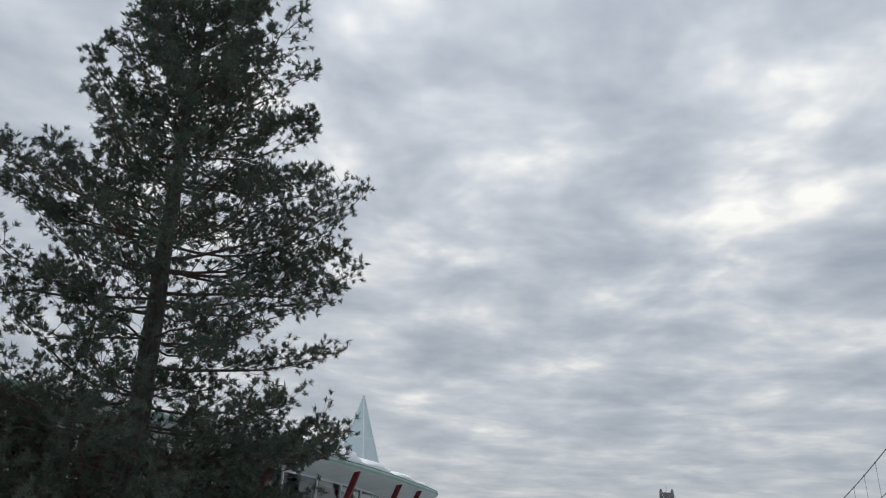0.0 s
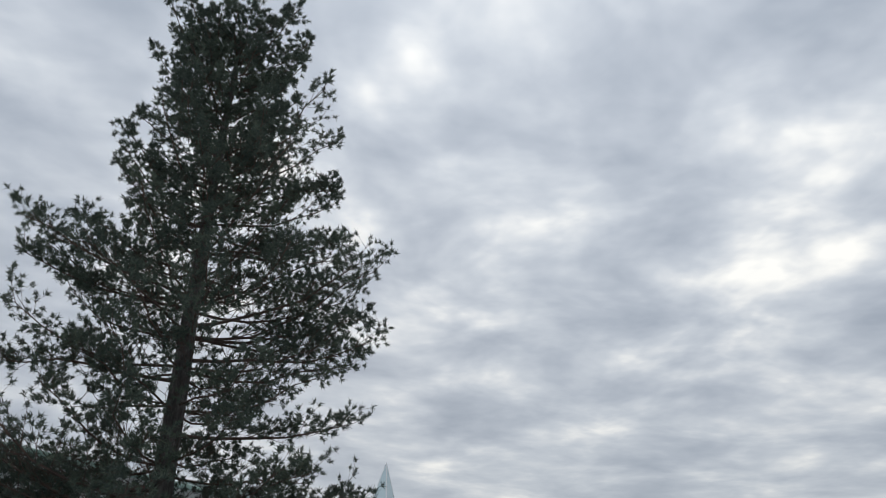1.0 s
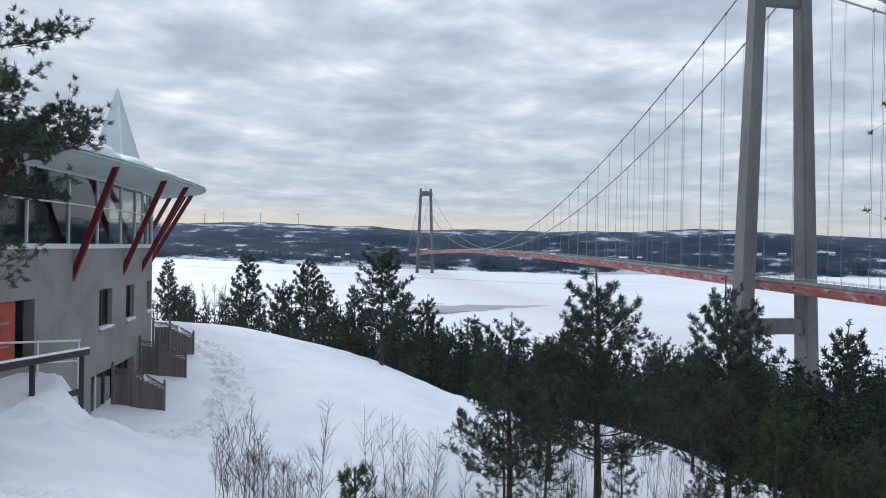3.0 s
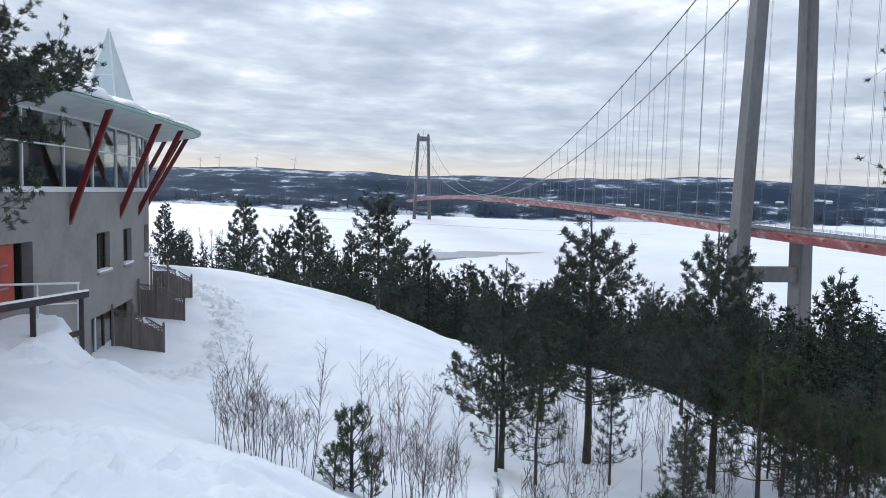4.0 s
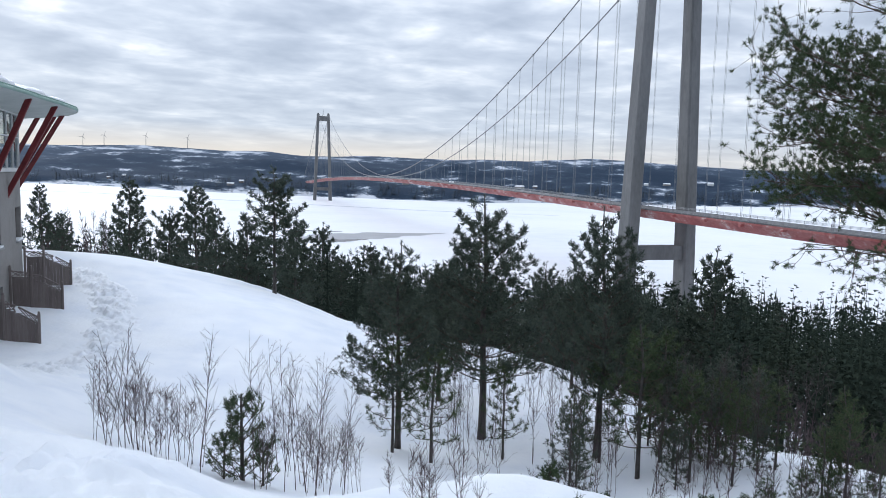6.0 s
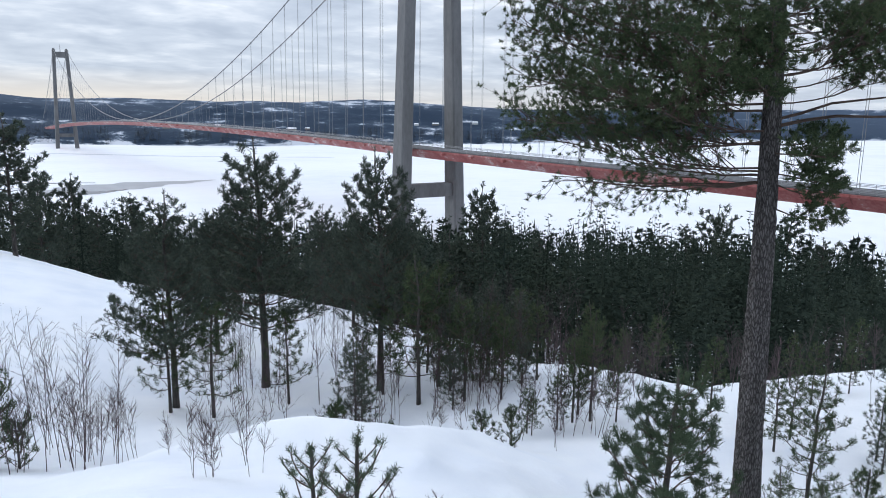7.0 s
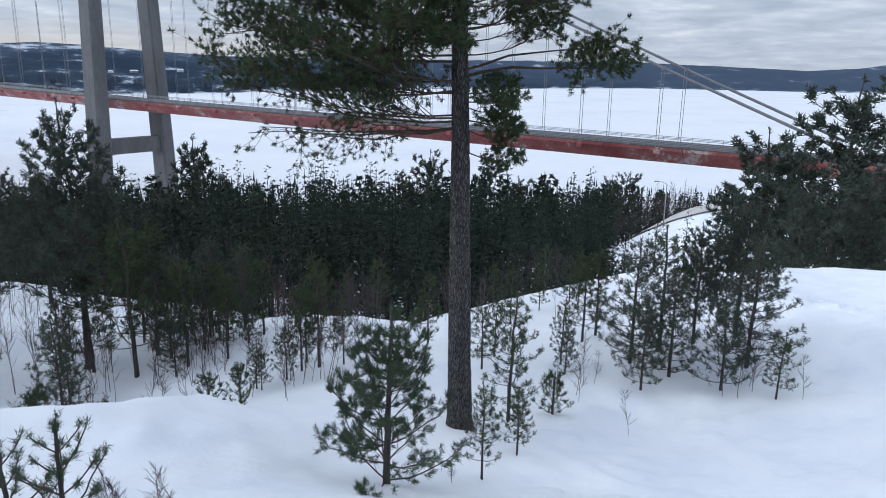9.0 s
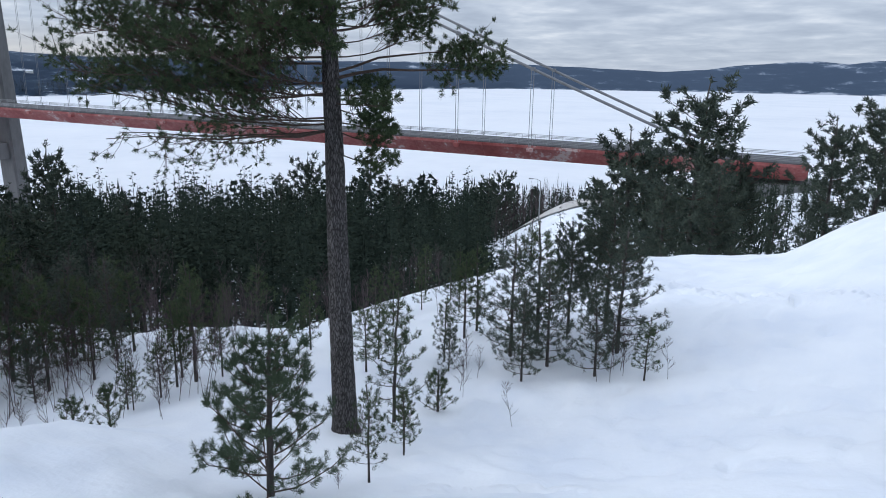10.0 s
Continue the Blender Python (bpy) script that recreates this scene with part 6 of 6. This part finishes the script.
# ---- over the bay ----
def blob_sheet(name, label, category, mat, line, widths, z=0.12, seed=1):
    """A flat, ragged patch on the ice: a band of changing width along a line."""
    r = np.random.RandomState(seed)
    line = np.asarray(line, float)
    t = np.linspace(0, 1, 40)
    u = np.linspace(0, 1, len(line))
    c = np.stack([np.interp(t, u, line[:, k]) for k in (0, 1)], -1)
    w = np.interp(t, np.linspace(0, 1, len(widths)), widths)
    d = np.gradient(c, axis=0)
    d /= np.linalg.norm(d, axis=1)[:, None]
    n = np.stack([-d[:, 1], d[:, 0]], -1)
    j = 1 + 0.12 * np.sin(np.outer([9, 23, 41], t) + r.uniform(0, 6, (3, 1))).sum(0)
    a, b = c + n * (w * j)[:, None], c - n * (w * j[::-1])[:, None]
    v = [(*p, z) for p in a] + [(*p, z) for p in b]
    bd = Build().add(v, [(i, i + 1, 41 + i, 40 + i) for i in range(39)])
    tagged(new(name, bd.mesh(name, mat)), label, category, kind="structure")


blob_sheet("water_wet_ice", "grey wet ice on the frozen bay", "wet ice", M_ICE_GREY, [(120, 585), (175, 612), (235, 628), (305, 640)], [8, 30, 26, 1])
blob_sheet("water_open_lead", "dark lead in the bay ice", "wet ice", M_OPEN_WATER, [(150, 566), (175, 578), (205, 590)], [2, 10, 2], 0.2, 2)
blob_sheet("water_thin_lead", "dark narrow lead in the bay ice", "wet ice", M_OPEN_WATER, [(120, 700), (160, 690), (205, 668)], [1, 5, 2], 0.2, 3)
M_TRACK = material("packed_snow_track", tones((0.50, 0.54, 0.60), (0.62, 0.65, 0.70)), 0.02, rough=0.7)
blob_sheet("water_ice_track", "faint wind-swept track across the bay ice", "ice track", M_TRACK, [(-700, 2060), (-76, 1791), (200, 1420), (465, 1066), (640, 930)], [6, 12, 10, 7, 4], 0.15, 4)


def polar(b, r, z=None):
    b = refit_bearing(b)
    x, y = r * math.sin(radians(b)), r * math.cos(radians(b))
    return Vector((x, y, float(land(np.array([x]), np.array([y]))[0]) if z is None else z))


def shore_woods():
    """Conifers along the far shores, on the island and over the far slopes' lower edge."""
    rng = np.random.RandomState(31)
    shapes = [spruce_shape(s, 5, 4, 0.22, 0.7, False) for s in (21, 22, 23)]
    n = 5200
    b = rng.uniform(-8, 60, n)
    near = np.interp(b, SHORE_AT, SHORE)
    r = near + 15 + np.abs(rng.normal(0, 150, n))
    keep = np.sin(b * 1.9) + 0.7 * np.sin(b * 5.3 + 1) + 0.5 * np.sin(r * 0.02) > -0.45
    bi, ri = rng.normal(95.3, 1.1, 150), rng.normal(2230, 40, 150)
    b, r = np.concatenate([b[keep][:1700], bi]), np.concatenate([r[keep][:1700], ri])
    x, y = r * np.sin(np.radians(b)), r * np.cos(np.radians(b))
    z = land(x, y)
    ok = z > 0.5
    v, t = scatter(shapes, list(zip(x[ok], y[ok], z[ok])), rng.uniform(9, 18, ok.sum()), rng, (1.0, 1.5))
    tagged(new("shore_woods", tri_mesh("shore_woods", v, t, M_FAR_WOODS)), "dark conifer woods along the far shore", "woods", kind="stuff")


# blue haze of distance put into these conifers' colour
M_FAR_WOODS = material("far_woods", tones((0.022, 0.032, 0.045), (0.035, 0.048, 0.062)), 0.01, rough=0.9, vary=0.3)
shore_woods()


def far_house(label, wall, w, d, h):
    ob = thing("far_house", label, "house", "houses on the far shore", at=PARK)
    part("wall", Build().box((-w / 2, -d / 2, -2), (w / 2, d / 2, h)), wall, ob)
    rf = Build()
    rf.add([(-w / 2 - 0.5, -d / 2 - 0.5, h), (w / 2 + 0.5, -d / 2 - 0.5, h), (w / 2 + 0.5, d / 2 + 0.5, h), (-w / 2 - 0.5, d / 2 + 0.5, h), (-w / 2 - 0.5, 0, h + d * 0.4), (w / 2 + 0.5, 0, h + d * 0.4)], [(0, 1, 5, 4), (2, 3, 4, 5), (0, 4, 3), (1, 2, 5), (0, 3, 2, 1)])
    part("roof", rf, M_SNOW_LIE, ob, "snow-covered roof")
    return ob


def make_far_houses():
    kinds = [far_house("small far-off brown wooden house with a snowy roof", M_WOOD_BROWN, 12, 8, 5), far_house("pale far-off house with a snowy roof", M_WHITE, 16, 9, 6), far_house("grey far-off barn with a snowy roof", M_STUCCO, 26, 11, 6)]
    rng = np.random.RandomState(3)
    rows = [(b, 2370 + 40 * k) for k, b in enumerate((-2.2, -1.2, -0.4, 0.6, 1.6))] + [(b, 1990 + 50 * (k % 3)) for k, b in enumerate((9.0, 9.8, 21.0, 22.4, 25.2, 26.0, 31.4, 32.6))]
    rows += [(b, 2450 + 60 * (k % 4)) for k, b in enumerate((41.0, 42.5, 44.2, 45.6))] + [(b, 4080 + 40 * (k % 5)) for k, b in enumerate((78.5, 79.4, 80.0, 81.2, 82.6, 83.4, 84.5, 86.0, 88.1, 90.6))]
    for n, (b, r) in enumerate(rows):
        ob = kinds[n % 3]
        k = rng.uniform(0.7, 1.2)
        place_copy(ob, Matrix.Translation(polar(b, r)) @ Matrix.Rotation(rng.uniform(-0.5, 0.5) - radians(b), 4, "Z"), (k, k, k))


make_far_houses()


def wind_turbine():
    ob = thing("wind_turbine", "white wind turbine far off on a wooded ridge", "wind turbine", "turbines on the ridge", at=PARK)
    part("mast", Build().tube([(0, 0, -5), (0, 0, 62)], [1.7, 1.0], 8), M_CABLE, ob, smooth=True)
    part("nacelle", Build().box((-1.2, -4, 61), (1.2, 2.0, 64)), M_CABLE, ob)
    for k in range(3):
        a = k * 2.094 + 0.4
        d = Vector((math.sin(a), 0, math.cos(a)))
        part("blade", Build().tube([Vector((0, -4.2, 62.5)) + d * q for q in (0, 6, 27)], [0.5, 1.0, 0.2], 4), M_CABLE, ob)
    return ob


WT = wind_turbine()
for b, r in ((0.35, 4050), (3.1, 4150), (5.95, 4100), (-1.0, 4250)):
    place_copy(WT, Matrix.Translation(polar(b, r)), (0.85, 0.85, 0.85))

# ---- road bend and lamp posts below the bridge's end ----
def make_road():
    pts = [polar(b, r) for b, r in ((81.2, 122), (82.2, 112), (83.6, 105), (85.2, 102), (87.0, 104), (88.8, 112), (91, 128))]
    c = np.array([tuple(p) for p in pts])
    t = np.linspace(0, len(c) - 1, 40)
    line = np.stack([np.interp(t, range(len(c)), c[:, k]) for k in range(3)], -1)
    d = np.gradient(line, axis=0)
    n = np.stack([-d[:, 1], d[:, 0], 0 * d[:, 0]], -1)
    n /= np.linalg.norm(n, axis=1)[:, None]
    v, f = [], []
    for i in range(40):
        for q in (-3.0, -1.0, 1.0, 3.0):
            p = line[i] + n[i] * q
            v.append((p[0], p[1], float(land(p[:1], p[1:2])[0]) + 0.25))
    f = [(i * 4 + k, i * 4 + k + 1, i * 4 + k + 5, i * 4 + k + 4) for i in range(39) for k in range(3)]
    tagged(new("road", Build().add(v, f).mesh("road", M_ROAD, True)), "snowy bend of a minor road with brown wheel tracks", "road", kind="structure")


make_road()


def lamp_post():
    ob = thing("street_lamp", "slim grey street lamp beside the snowy road", "street lamp", "lamps by the road", at=PARK)
    part("pole", Build().tube([(0, 0, -0.5), (0, 0, 6.0)], [0.09, 0.06], 8), M_GALV, ob, smooth=True)
    part("arm", Build().tube([(0, 0, 6.0), (0, 0.5, 6.25), (0, 1.2, 6.3)], 0.04, 6), M_GALV, ob, smooth=True)
    part("lamp_head", bevelled(Build().box((-0.14, 1.0, 6.22), (0.14, 1.7, 6.36)), 0.04, 1), M_GALV, ob)
    return ob


LP = lamp_post()
for b, r in ((82.75, 100), (90.5, 118)):
    place_copy(LP, Matrix.Translation(polar(b, r)), (1, 1, 1))


def bare_wood(name, rows, label):
    """Leafless birches far off: fans of fine upright twigs on pale stems."""
    rng = np.random.RandomState(17)
    segs = []
    for b0, b1, r0, r1, h, n in rows:
        for _ in range(n):
            p = np.array(polar(rng.uniform(b0, b1), rng.uniform(r0, r1)))
            hh = h * rng.uniform(0.6, 1.1)
            top = p + [rng.normal(0, 0.05) * hh, rng.normal(0, 0.05) * hh, hh]
            segs.append((*p, *top, 0.0045 * hh + 0.006, 0.006))
            for _ in range(26):
                u = rng.uniform(0.3, 0.95)
                q = p + (top - p) * u
                a = rng.uniform(0, 6.28)
                e = q + unit(np.array([math.sin(a), math.cos(a), rng.uniform(1.2, 2.5)])) * hh * 0.3 * (1.15 - u)
                segs.append((*q, *e, 0.012, 0.006))
    b = Build()
    prisms(segs, b)
    tagged(new(name, b.mesh(name, M_TWIG)), label, "birch wood", kind="stuff")


bare_wood("birch_wood", [(76, 86, 120, 160, 9, 60), (79, 84, 100, 118, 6, 18), (-3, 1.5, 46, 56, 3.4, 46), (8.5, 11.5, 50, 58, 4, 14), (52, 72, 27, 30, 2.6, 16), (42, 50, 30, 34, 3.0, 14)], "leafless grey birches standing among the conifers")
